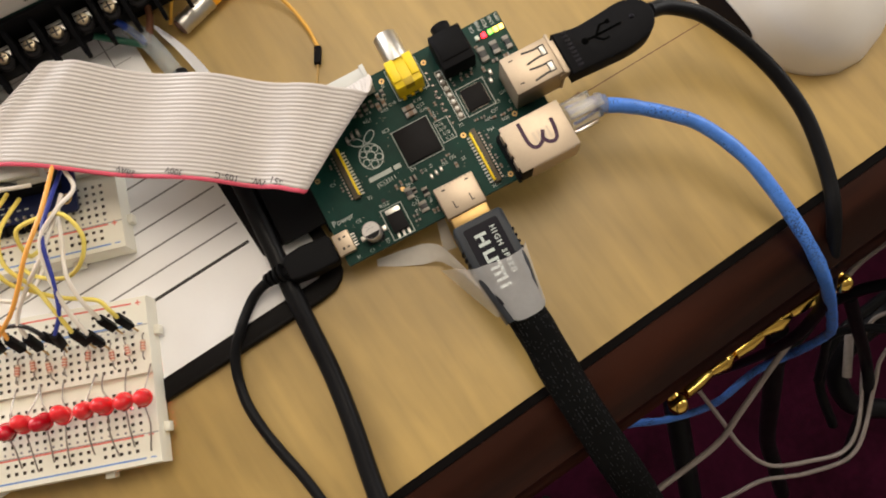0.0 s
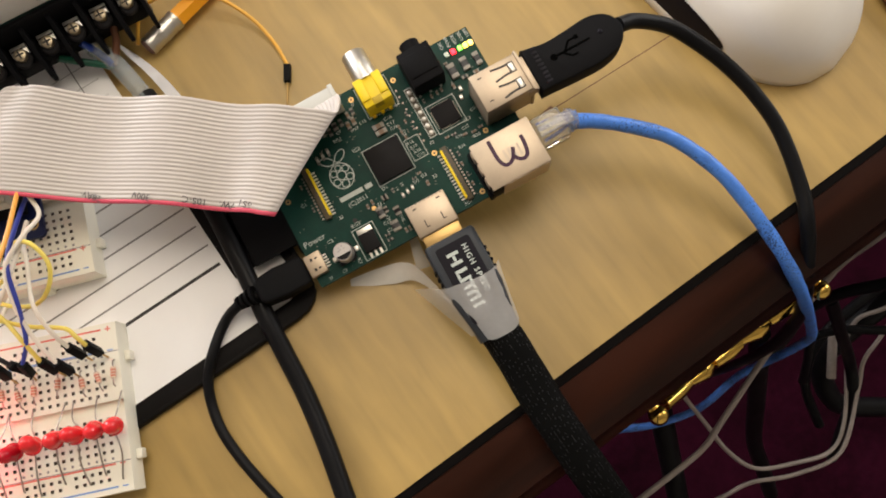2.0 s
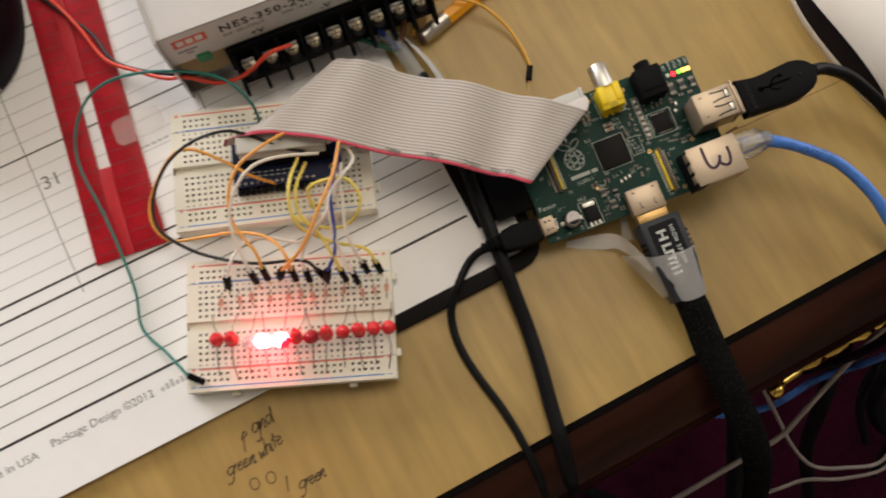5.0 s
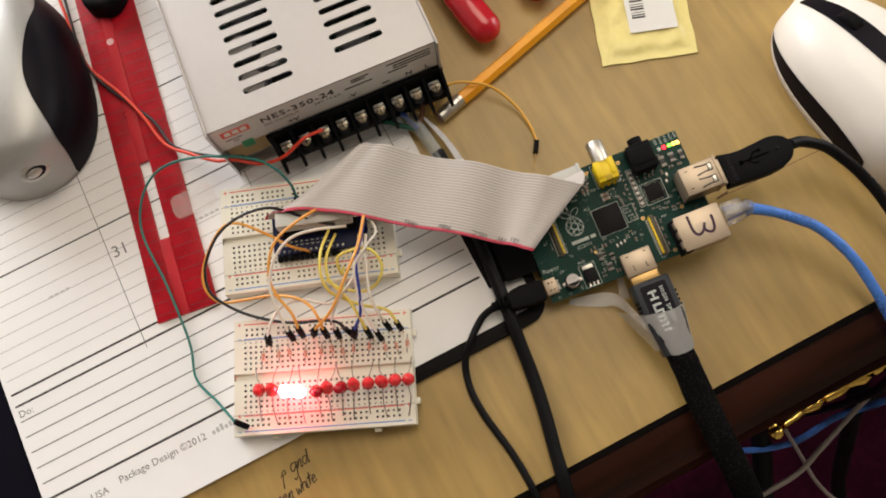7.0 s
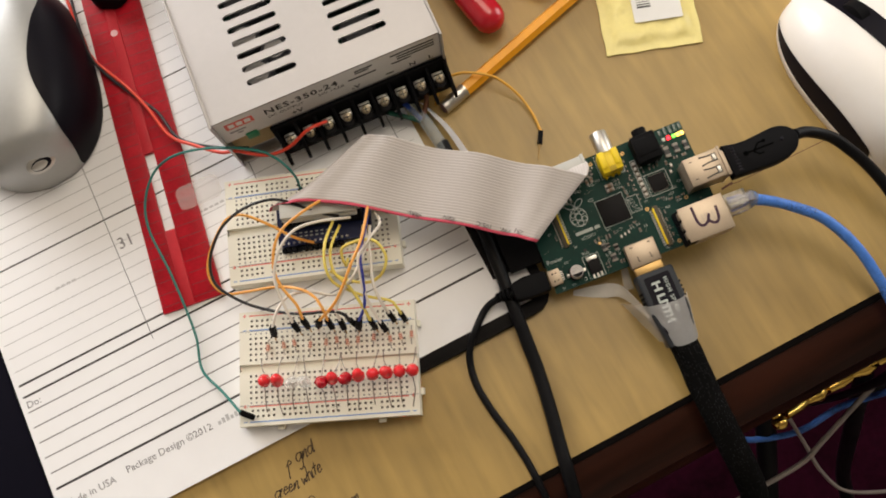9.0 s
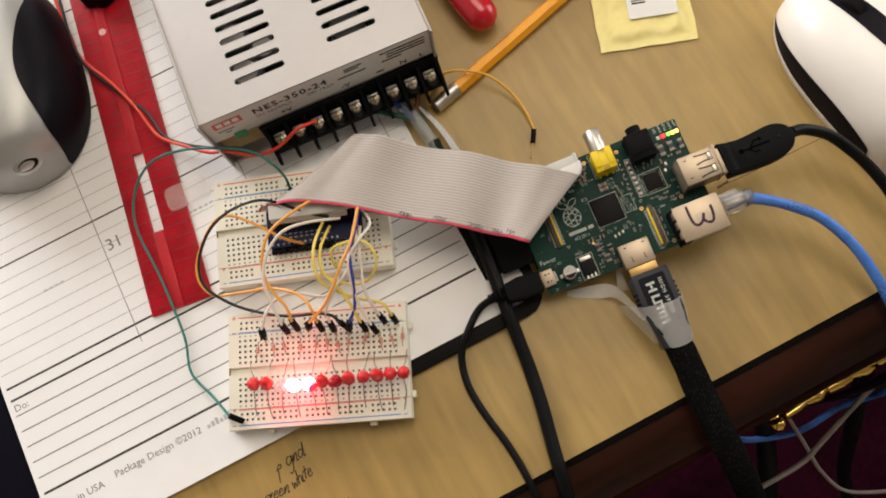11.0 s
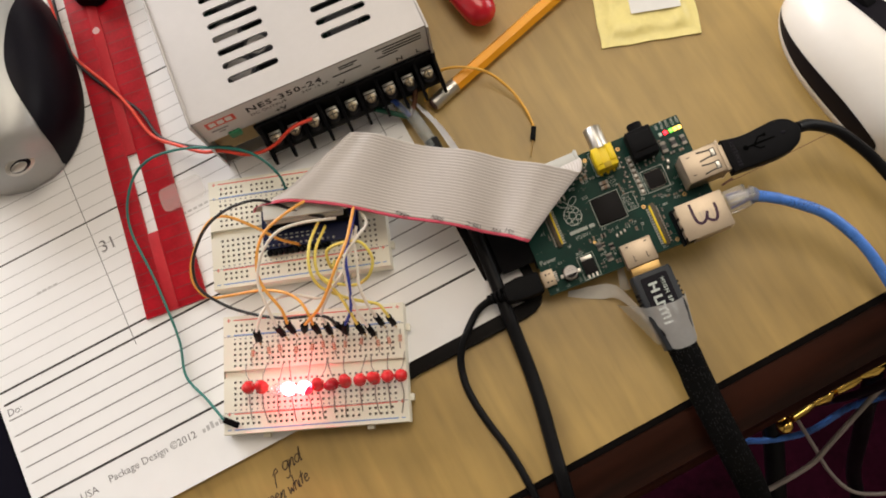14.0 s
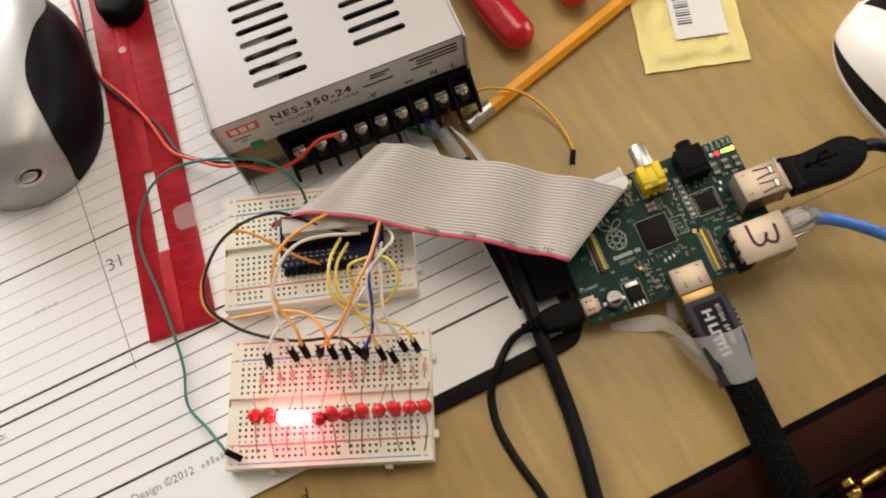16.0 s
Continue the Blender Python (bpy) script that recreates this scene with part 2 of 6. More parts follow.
def speckled(m, spot, scale=1500.0, patch=55.0):
    """Adds worn dark specks, in patches, to a material made by surface()."""
    t = m.node_tree
    n, l, s = t.nodes, t.links, t.nodes["Principled BSDF"]
    co = n.new("ShaderNodeTexCoord")
    fine, wide = n.new("ShaderNodeTexNoise"), n.new("ShaderNodeTexNoise")
    fine.inputs["Scale"].default_value, fine.inputs["Detail"].default_value = scale, 2
    wide.inputs["Scale"].default_value = patch
    for k in (fine, wide):
        l.new(co.outputs["Object"], k.inputs["Vector"])
    both = n.new("ShaderNodeMath")
    both.operation = "MULTIPLY"
    l.new(fine.outputs["Fac"], both.inputs[0])
    l.new(wide.outputs["Fac"], both.inputs[1])
    mask = n.new("ShaderNodeMapRange")
    mask.inputs["From Min"].default_value, mask.inputs["From Max"].default_value = 0.30, 0.36
    l.new(both.outputs[0], mask.inputs["Value"])
    mix = n.new("ShaderNodeMix")
    mix.data_type = "RGBA"
    old = s.inputs["Base Color"].links[0].from_socket
    l.new(mask.outputs[0], mix.inputs[0])
    l.new(old, mix.inputs[6])
    mix.inputs[7].default_value = (*spot, 1)
    l.new(mix.outputs[2], s.inputs["Base Color"])
    return m


MAPLE = timber("maple_veneer", (0.412, 0.272, 0.082), (0.362, 0.237, 0.068), 0.45, along=(1.0, 0.16, 1.0), ring=42.0, turn=-7, ripple=0.13)
MAHOGANY = timber("mahogany", (0.037, 0.0105, 0.0055), (0.012, 0.0036, 0.002), 0.36, along=(0.12, 1.0, 1.0), ring=55.0, coat=0.05, turn=7, spec=0.15)
EDGE_BLACK = surface("black_edging", (0.005, 0.004, 0.004), 0.8, vary=0.3, spec=0.04)
CARPET = surface("maroon_carpet", (0.020, 0.0022, 0.0075), 0.95, vary=0.75, scale=14, bump=0.8, bump_scale=300, spec=0.04)
PLASTER = surface("wall_paint", (0.46, 0.42, 0.36), 0.8, vary=0.05, scale=4)
PAPER = surface("calendar_paper", (0.875, 0.868, 0.88), 0.75, vary=0.03, scale=18)
INK_BLACK = surface("black_ink", (0.025, 0.022, 0.022), 0.6, vary=0.2)
INK_GREY = surface("grey_ink", (0.22, 0.21, 0.22), 0.7, vary=0.15)
INK_FAINT = surface("faint_grey_ink", (0.52, 0.51, 0.52), 0.7, vary=0.15)
VINYL = surface("black_vinyl", (0.006, 0.005, 0.005), 0.55, vary=0.25, bump=0.1, bump_scale=1500, spec=0.12)
PLASTIC_BLACK = surface("black_plastic", (0.006, 0.006, 0.007), 0.55, spec=0.08, vary=0.2, bump=0.05, bump_scale=2500)
CABLE_BLACK = surface("black_cable_rubber", (0.007, 0.007, 0.008), 0.38, vary=0.2, scale=90, spec=0.12)
ALUMINIUM = surface("bare_aluminium", (0.46, 0.44, 0.435), 0.48, 0.7, vary=0.05, scale=30, bump=0.08, bump_scale=1800)
STEEL = surface("plated_steel", (0.62, 0.60, 0.56), 0.36, 1.0, vary=0.15, bump=0.15, bump_scale=900)
SHELL = surface("connector_tin", (0.48, 0.39, 0.295), 0.42, 0.70, vary=0.08, scale=120)
GOLD = surface("gold_plating", (0.56, 0.37, 0.15), 0.42, 1.0, vary=0.1)
BRASS = surface("polished_brass", (0.83, 0.55, 0.13), 0.16, 1.0, vary=0.12)
PCB = surface("green_solder_mask", (0.005, 0.037, 0.028), 0.46, vary=0.32, scale=160, spec=0.18)
SILK = surface("white_silkscreen", (0.48, 0.52, 0.49), 0.6, vary=0.1)
CHIP = surface("chip_resin", (0.013, 0.012, 0.013), 0.55, vary=0.15, bump=0.1, spec=0.12)
IVORY = surface("ivory_plastic", (0.82, 0.79, 0.685), 0.45, vary=0.035)
HOLE = surface("contact_hole", (0.13, 0.11, 0.085), 0.7, vary=0.2)
RED_LINE = surface("red_print", (0.72, 0.16, 0.12), 0.6)
BLUE_LINE = surface("blue_print", (0.16, 0.30, 0.62), 0.6)
WHITE_GLOSS = surface("white_gloss_plastic", (0.86, 0.83, 0.79), 0.34, vary=0.03, scale=25, coat=0.15)
SILVER_PAINT = surface("silver_paint", (0.44, 0.44, 0.43), 0.42, 0.55, vary=0.04, scale=400)
GLOSS_BLACK = surface("gloss_black_plastic", (0.006, 0.005, 0.009), 0.42, vary=0.2, spec=0.15)
RED_GRIP = surface("red_dipped_grip", (0.52, 0.008, 0.022), 0.22, vary=0.08, coat=0.4)
ORANGE_PAINT = surface("orange_pencil_paint", (0.90, 0.38, 0.012), 0.42, vary=0.08, coat=0.1)
YELLOW_PAPER = surface("yellow_packet_paper", (0.87, 0.75, 0.29), 0.34, vary=0.10, scale=45, bump=0.3, bump_scale=180)
LABEL_WHITE = surface("white_label", (0.80, 0.79, 0.76), 0.6, vary=0.03)
RUBBER_PINK = surface("worn_eraser", (0.16, 0.09, 0.075), 0.8, vary=0.3)
RIBBON_GREY = surface("grey_ribbon_cable", (0.57, 0.525, 0.50), 0.34, vary=0.05, scale=40)
RIBBON_RED = surface("red_edge_wire", (0.63, 0.075, 0.13), 0.45)
IDC_GREY = surface("pale_grey_connector", (0.58, 0.58, 0.55), 0.5, vary=0.04)
YELLOW_RCA = surface("yellow_plastic", (0.85, 0.62, 0.01), 0.38, vary=0.05)
BLUE_CABLE = speckled(surface("blue_network_cable", (0.075, 0.23, 0.74), 0.36, vary=0.22, scale=200, bump=0.5, bump_scale=420), (0.02, 0.055, 0.20))
CLEAR = surface("clear_plastic", (0.92, 0.90, 0.86), 0.12, trans=0.85, vary=0.03)
TAPE = surface("frosted_tape", (0.84, 0.82, 0.80), 0.45, alpha=0.30, vary=0.08, scale=90)
SLEEVE = surface("braided_sleeve", (0.004, 0.004, 0.004), 0.7, vary=0.3, spec=0.06)
FLECK = surface("braid_fleck", (0.026, 0.026, 0.030), 0.4, spec=0.3)
COPPER_FLEX = surface("white_lamp_cord", (0.27, 0.23, 0.21), 0.5, vary=0.3)
RED_ACRYLIC = surface("red_clear_acrylic", (0.50, 0.007, 0.020), 0.30, vary=0.42, scale=75, alpha=0.74, spec=0.25, bump=0.25, bump_scale=250)
RED_RIB = surface("pale_red_acrylic", (0.60, 0.028, 0.042), 0.32, vary=0.18, scale=60, alpha=0.76, spec=0.25)
LED_RED = surface("red_led_epoxy", (0.92, 0.035, 0.045), 0.14, vary=0.08, scale=300, trans=0.3)
LED_DARK = surface("dark_red_led_epoxy", (0.50, 0.006, 0.02), 0.16, vary=0.05, trans=0.15)
LED_CLEAR = surface("water_clear_epoxy", (0.95, 0.93, 0.91), 0.08, trans=0.55, vary=0.02, alpha=0.5)
GLOW_RED = surface("lit_red_led", (1.0, 0.25, 0.3), 0.4, emit=30.0, emit_colour=(1.0, 0.11, 0.14))
PCB_BLUE = surface("blue_solder_mask", (0.005, 0.010, 0.055), 0.4, vary=0.3, spec=0.3)
W_WHITE = surface("white_wire", (0.74, 0.68, 0.60), 0.4, vary=0.05)
W_ORANGE = surface("orange_wire", (0.82, 0.38, 0.07), 0.4, vary=0.05)
W_YELLOW = surface("yellow_wire", (0.77, 0.62, 0.13), 0.4, vary=0.05)
W_BLUE = surface("blue_wire", (0.03, 0.045, 0.30), 0.4, vary=0.05)
W_BLACK = surface("black_wire", (0.012, 0.011, 0.012), 0.4, vary=0.1)
W_GREEN = surface("green_wire", (0.018, 0.17, 0.145), 0.4, vary=0.05)
W_RED = surface("red_wire", (0.72, 0.06, 0.03), 0.4, vary=0.05)
W_BROWN = surface("brown_wire", (0.12, 0.045, 0.02), 0.45, vary=0.1)
LEAD = surface("tinned_lead", (0.36, 0.32, 0.28), 0.42, 0.85, vary=0.1)
BAR_BROWN = surface("brown_connector_bar", (0.075, 0.058, 0.035), 0.5, vary=0.2)
MARKER = surface("purple_black_marker", (0.035, 0.008, 0.030), 0.6, vary=0.25)
PEN = surface("brown_black_pen", (0.05, 0.03, 0.018), 0.7, vary=0.3)


# ---- the room and the desk ----
def setting(name, bm, mats, label, category):
    return tagged(part(name, bm, mats), label, category, kind="structure")


def holed(bm, axis, at0, at1, u0, u1, w0, w1, hu0, hu1, hw0, hw1):
    """A wall slab with one opening; axis is the wall's thin direction."""
    def slab(a, b, c, d):
        if axis == "y":
            bx(bm, a, at0, c, b, at1, d)
        else:
            bx(bm, at0, a, c, at1, b, d)
    slab(u0, hu0, w0, w1)
    slab(hu1, u1, w0, w1)
    slab(hu0, hu1, w0, hw0)
    slab(hu0, hu1, hw1, w1)


FLOOR = -740
setting("floor", bx(B(), -2300, -2300, FLOOR - 60, 2300, 2300, FLOOR), CARPET, "dark maroon carpet floor under the desk", "floor")
# walls and ceiling stay out of view; both window openings are assumed
_b = B(); holed(_b, "y", 2300, 2420, -2420, 2420, FLOOR - 60, 1700, -2200, -300, 250, 1450)
setting("wall_north", _b, PLASTER, "plain cream painted wall, out of view, with an assumed window opening", "wall")
_b = B(); holed(_b, "x", 2300, 2420, -2300, 2300, FLOOR - 60, 1700, -300, 1300, 250, 1450)
setting("wall_east", _b, PLASTER, "plain cream painted wall, out of view, with an assumed window opening", "wall")
setting("wall_south", bx(B(), -2420, -2420, FLOOR - 60, 2420, -2300, 1700), PLASTER, "plain cream painted wall", "wall")
setting("wall_west", bx(B(), -2420, -2300, FLOOR - 60, -2300, 2300, 1700), PLASTER, "plain cream painted wall", "wall")
setting("ceiling", bx(B(), -2420, -2420, 1700, 2420, 2420, 1800), PLASTER, "plain white painted ceiling", "ceiling")

# the desk, turned so that its front edge is the x axis of its own space
DESK = P(55.5, -62.4, 0, 0, 0, 7.3)
desk = thing("desk", DESK, "wooden desk with a maple top and dark mahogany front edge", "desk")
part("desktop", bx(B(), -900, 0, -22, 900, 760, 0), MAPLE, desk, "pale maple veneer desktop with faint grain")
part("edge_band", bx(B(), -900, -3.3, -24, 900, -0.05, -0.3, 0.3), EDGE_BLACK, desk, "thin black edge line")
_b = B()
_prof = [(-3.35, -26), (-3.35, -0.9), (-9, -1.8), (-17, -4.5), (-22, -8.5), (-24.5, -10), (-25, -13), (-27, -15), (-29, -19), (-27.5, -24), (-24, -26)]
_rings = [[_b.verts.new((x, y, z)) for y, z in _prof] for x in (-900, 900)]
for i in range(len(_prof)):
    j = (i + 1) % len(_prof)
    _b.faces.new((_rings[0][i], _rings[0][j], _rings[1][j], _rings[1][i]))
_b.faces.new(_rings[0][::-1]); _b.faces.new(_rings[1])
bmesh.ops.recalc_face_normals(_b, faces=_b.faces[:])
part("edge_moulding", _b, MAHOGANY, desk, "dark mahogany moulded front edge")
part("apron", bx(B(), -900, -10, -120, 900, 10, -26.2), MAHOGANY, desk, "dark mahogany apron")
for sx in (-890, 830):
    for sy in (0, 690):
        part("leg", bx(B(), sx, sy, FLOOR, sx + 60, sy + 60, -22.2, 3), MAHOGANY, desk)


# ---- desk pad calendar, turned 6.7 degrees ----
CAL = P(-21, -1.4, 0, 0, 0, 7.0)
calendar = thing("desk_calendar", CAL, "white ruled paper desk calendar pad lying on the desk", "calendar")
part("pad", bx(B(), -234.8, 0, 0.1, 0, 430, 2.6, 0.15), PAPER, calendar, "stack of white paper sheets")
part("top_sheet", prism(B(), [(-235.2, -0.4), (0.3, -0.2), (0.3, 430), (-235.2, 430)], 2.62, 2.95), PAPER, calendar)
_b = B()
RULES = [(28.0, 1.15, 0), (76.0, 1.05, 0), (82.3, 1.05, 0)] + [(28.0 + 8.0 * k, 0.62, 2) for k in range(1, 6)]
for y0 in (82.3, 140.8, 200.4, 260.0, 319.6):
    RULES += [(y0 + 7.4 * k, 0.42, 1) for k in range(1, 8)] + [(y0 + 59.4, 0.8, 0)]
for y, w, ink in RULES:
    part("ruled_line", stroke(B(), [(-232.8, y), (-3, y)], w, 2.96), (INK_BLACK, INK_FAINT, INK_GREY)[ink], calendar)
_b = B()
for x in (-163.5, -84, -10):
    stroke(_b, [(x, 73), (x, 420)], 0.4, 2.98)
part("column_lines", _b, INK_GREY, calendar)
lettering("date_number", "31", 9.0, INK_GREY, calendar, P(-162, 123, 3.02, 0, 0, 0))
lettering("print", "Package Design ©2012", 4.9, INK_GREY, calendar, P(-199, 19.0, 3.02))
for a, b in ((-150.5, -137), (-134.5, -133), (-131, -118)):
    for k in range(int((b - a) / 2.2)):
        part("print_bar", bx(B(), a + k * 2.2, 19.2, 2.98, a + k * 2.2 + 1.5, 21.0 + (k % 3) * 0.7, 3.02), INK_FAINT, calendar)
lettering("print", "Made in USA", 4.9, INK_GREY, calendar, P(-231, 17.6, 3.02))
lettering("print", "Do:", 5.0, INK_GREY, calendar, P(-232.5, 70.0, 3.02))
for x, y, w in ((-199, 119, 12), (-118, 121, 16)):
    for k in range(w // 3):
        part("print_bar", bx(B(), x + 3 * k, y, 2.98, x + 3 * k + 2.2, y + 1.2, 3.02), INK_FAINT, calendar)

part("backing_card", bx(B(), 0.4, 0.6, 0.1, 15.5, 24, 2.4, 0.1), PAPER, calendar, "cardboard backing past the sheets")

# black vinyl corner that holds the pad
holder = thing("corner_holder", CAL, "black vinyl corner holder at the edge of the calendar pad", "desk pad")
# the part inside the arm, y 20 to 62, is added black fill
_o = [(-58, -3.7), (8, -3.8), (13, -3.2), (16.6, -1.2), (18.8, 1.5), (20.4, 9), (20.8, 34), (20.4, 62), (-1.5, 62), (-1.5, 20.4), (15.6, 20), (15.6, 8), (13, 4.2), (9.7, 3.2), (-58, 3.2)]
part("strip", prism(B(), _o, 0.2, 3.5, 0.4), VINYL, holder)
part("hem", bx(B(), -57.6, -3.3, 3.48, 8, -2.5, 3.72, 0.1), VINYL, holder, "raised welded hem")
part("hem", bx(B(), 19.2, 12, 3.48, 20.0, 61, 3.72, 0.1), VINYL, holder, "raised welded hem")

# ---- red ruler ----
ruler = thing("ruler", P(-168, 60.0, 3.05, 0, 0, -0.8), "translucent red plastic ruler lying on the calendar", "ruler")
_w = 15.5
part("blade", prism(B(), [(-_w, 0), (-4.4, 0), (-4.4, 305), (-_w, 305)], 0.1, 1.5, 0.2), RED_ACRYLIC, ruler)
part("blade", prism(B(), [(1.0, 0), (_w, 0), (_w, 305), (1.0, 305)], 0.1, 1.5, 0.2), RED_ACRYLIC, ruler)
part("centre_rib", bx(B(), -4.4, 0, 0.1, 1.0, 41, 2.0, 0.2), RED_RIB, ruler)
part("centre_rib", bx(B(), -4.4, 85, 0.1, 1.0, 305, 2.0, 0.2), RED_RIB, ruler)
_b = B()
for k in range(190):
    y = 3 + k * 1.5875
    bx(_b, -_w + 0.3, y, 1.52, -_w + (5.5 if k % 8 == 0 else 3.6 if k % 4 == 0 else 2.3), y + 0.22, 1.56)
    bx(_b, _w - (5.5 if k % 8 == 0 else 3.6 if k % 4 == 0 else 2.3), y, 1.52, _w - 0.3, y + 0.22, 1.56)
for k in range(47):
    for x0, x1 in ((-_w + 0.5, -5.4), (2.0, _w - 0.5)):
        bx(_b, x0, 3 + k * 6.35, 1.52, x1, 3.55 + k * 6.35, 1.55)
tagged(part("moulded_scale", _b, surface("dark_red_moulding", (0.20, 0.004, 0.010), 0.4), ruler, "fine moulded graduation marks"), kind="stuff")
part("hang_hole", turned(B(), (-2.4, 159, 1.4), (0, 0, 1), [(0, 2.0), (0.75, 2.0)], 14), surface("rim_pink", (0.62, 0.36, 0.36), 0.5), ruler, "round hole")

# ---- power supply ----
PSU = P(-123, 122.0, 3.0, 0, 0, 2.4)
psu = thing("power_supply", PSU, "perforated aluminium enclosed power supply with a black screw terminal strip", "power supply")
SLOT = []
for k in range(12):
    SLOT.append((22.5, 11.2 + k * 7.15, 24.5))
for k in range(12):
    SLOT.append((68.5, 13.2 + k * 7.15, 24))


def slotted_top(bm, w, d, z0, z1, slots, h=3.1):
    """A sheet with real slots: strips between them, and between their ends."""
    for xs, cols in (((0, 22.5), None), ((47, 68.5), None), ((92.5, w), None), ((22.5, 47), 0), ((68.5, 92.5), 1)):
        if cols is None:
            bx(bm, xs[0], 0, z0, xs[1], d, z1)
            continue
        ys = sorted(y for x, y, _ in slots if abs(x - xs[0]) < 1)
        edge = 0
        for y in ys:
            bx(bm, xs[0], edge, z0, xs[1], y, z1)
            edge = y + h
        bx(bm, xs[0], edge, z0, xs[1], d, z1)
        for y in ys:
            for side, x in ((1, xs[0]), (-1, xs[1])):
                for sy in (1, -1):
                    c = (x + side * h / 2, y + h / 2)
                    cor = (x, y + h / 2 + sy * h / 2)
                    arc = [(c[0] - side * h / 2 * math.cos(radians(a)), c[1] + sy * h / 2 * math.sin(radians(a))) for a in (0, 30, 60, 90)]
                    prism(bm, [cor] + arc, z0, z1)


_b = B(); slotted_top(_b, 113, 212, 48.8, 50, SLOT)
part("cover", _b, ALUMINIUM, psu, "brushed aluminium cover with rows of slots")
part("side_panel", bx(B(), -0.9, -2, 0, 0.25, 214, 51.2, 0.3), ALUMINIUM, psu)
part("side_panel", bx(B(), 112.8, -2, 0, 114, 214, 51.2, 0.3), ALUMINIUM, psu)
part("back_panel", bx(B(), 0.3, 211, 0, 112.7, 212.4, 48.7), ALUMINIUM, psu)
part("base_plate", bx(B(), 0.3, 0, 0, 112.7, 211, 1.4), ALUMINIUM, psu)
front = part("front_panel", bx(B(), 0.3, 0, 27.6, 112.7, 1.2, 48.75, 0.2), surface("label_silver", (0.66, 0.645, 0.63), 0.5, vary=0.06), psu, "printed label strip on the front")
part("inner_board", bx(B(), 2, 14, 4, 111, 208, 6), PCB, psu, "circuit board inside")
CAN = surface("dark_can", (0.05, 0.05, 0.06), 0.35)
for x, y, r, h in ((27, 24, 8, 36), (27, 44, 8, 36), (39, 34, 7, 34), (33, 66, 10, 36), (80, 30, 9, 30), (76, 60, 11, 34)):
    part("capacitor", turned(B(), (x, y, 6), (0, 0, 1), [(0, r), (h - 7, r), (h - 6, r - 1)], 20), CAN, psu, "dark capacitor can")
_b = B()
for x, y, r, h in ((27, 24, 6, 36.05), (27, 44, 6, 36.05), (39, 34, 5, 34.05)):
    cyl(_b, (x, y, h), (x, y, h + 0.3), r, n=20)
part("can_tops", _b, ALUMINIUM, psu)
part("coil", bx(B(), 19, 88, 6, 40, 120, 40, 4), GOLD, psu)
part("terminal_body", bx(B(), 24, -9.6, 9, 113.5, 1.5, 15, 0.5), PLASTIC_BLACK, psu, "black terminal strip body")
part("terminal_back", bx(B(), 22, -2, 9, 114.5, -0.1, 27.2, 0.6), PLASTIC_BLACK, psu)
for k in range(10):
    x = 24 + k * 9.9
    part("barrier", prism(B(), [(-15.5, 9), (-15.5, 13), (-12, 17), (-3, 25), (0, 25), (0, 9)], 0, 1.5, 0.2), PLASTIC_BLACK, psu, at=P(x - 0.6, 0, 0) @ Matrix(((0, 0, 1, 0), (1, 0, 0, 0), (0, 1, 0, 0), (0, 0, 0, 1))))
SCREW = surface("brassy_screw", (0.50, 0.42, 0.30), 0.36, 1.0, vary=0.25, scale=300)
for k in range(9):
    x = 29 + k * 9.9
    sc = part("terminal_screw", turned(B(), (0, 0, 0), (0, 0, 1), [(0, 2.2), (1.6, 2.3), (2.4, 2.0), (2.7, 1.2)], 14), SCREW, psu, "plated screw with a square washer", at=P(x, -6.9, 17.3, 14, 0, 0))
    part("washer", bx(B(), -2.9, -0.6, -1.1, 2.9, 4.2, -0.1, 0.2), STEEL, sc, "square clamp plate")
    part("spring_ring", turned(B(), (0, -1.2, -0.3), (0, 0, 1), [(0, 3.2), (0.8, 3.1), (1.2, 2.6)], 16), CHIP, sc, "dark spring washer")
    part("clamp_gap", bx(B(), -2.7, 2.4, -0.12, 2.7, 3.0, 0.05), INK_BLACK, sc)
    _b = B(); bx(_b, -1.6, -0.3, 2.65, 1.6, 0.3, 2.8); bx(_b, -0.3, -1.6, 2.65, 0.3, 1.6, 2.82)
    part("cross_slot", _b, INK_BLACK, sc)


def on_front(x, z):
    return Matrix.Translation((x * MM, -0.03 * MM, z * MM)) @ Matrix(((1, 0, 0, 0), (0, 0, -1, 0), (0, 1, 0, 0), (0, 0, 0, 1)))


lettering("print", "NES-350-24", 6.6, INK_BLACK, front, on_front(24, 39.8), bold=0.16, space=1.16)
lettering("print", "DC OUTPUT", 3.2, INK_BLACK, front, on_front(24.5, 35.6))
lettering("print", "24V 14.6A", 3.2, INK_BLACK, front, on_front(50, 36.2))
lettering("print", "+V", 5.0, INK_BLACK, front, on_front(35, 29.4), bold=0.12)
lettering("print", "-V", 5.0, INK_BLACK, front, on_front(66, 29.4), bold=0.12)
lettering("print", "N", 4.6, INK_BLACK, front, on_front(96, 29.2), bold=0.12)
lettering("print", "L", 4.6, INK_BLACK, front, on_front(106, 29.2), bold=0.12)
_b = B()
for x, z, w in ((88, 45, 22), (91, 42.6, 19), (91, 40.4, 19), (88, 38, 10), (70, 44.5, 9), (66, 38.6, 14), (84, 30.4, 4), (70, 42.6, 7), (5, 35.4, 8), (8, 33.0, 3)):
    part("print_bar", bx(B(), x, -0.06, z, x + w, -0.01, z + 1.2), INK_BLACK if x > 60 else INK_GREY, front)
part("logo_block", bx(B(), 4.5, -0.08, 39.2, 18.5, -0.01, 45), surface("logo_red", (0.70, 0.10, 0.07), 0.5), front, "red printed block")
_b = B()
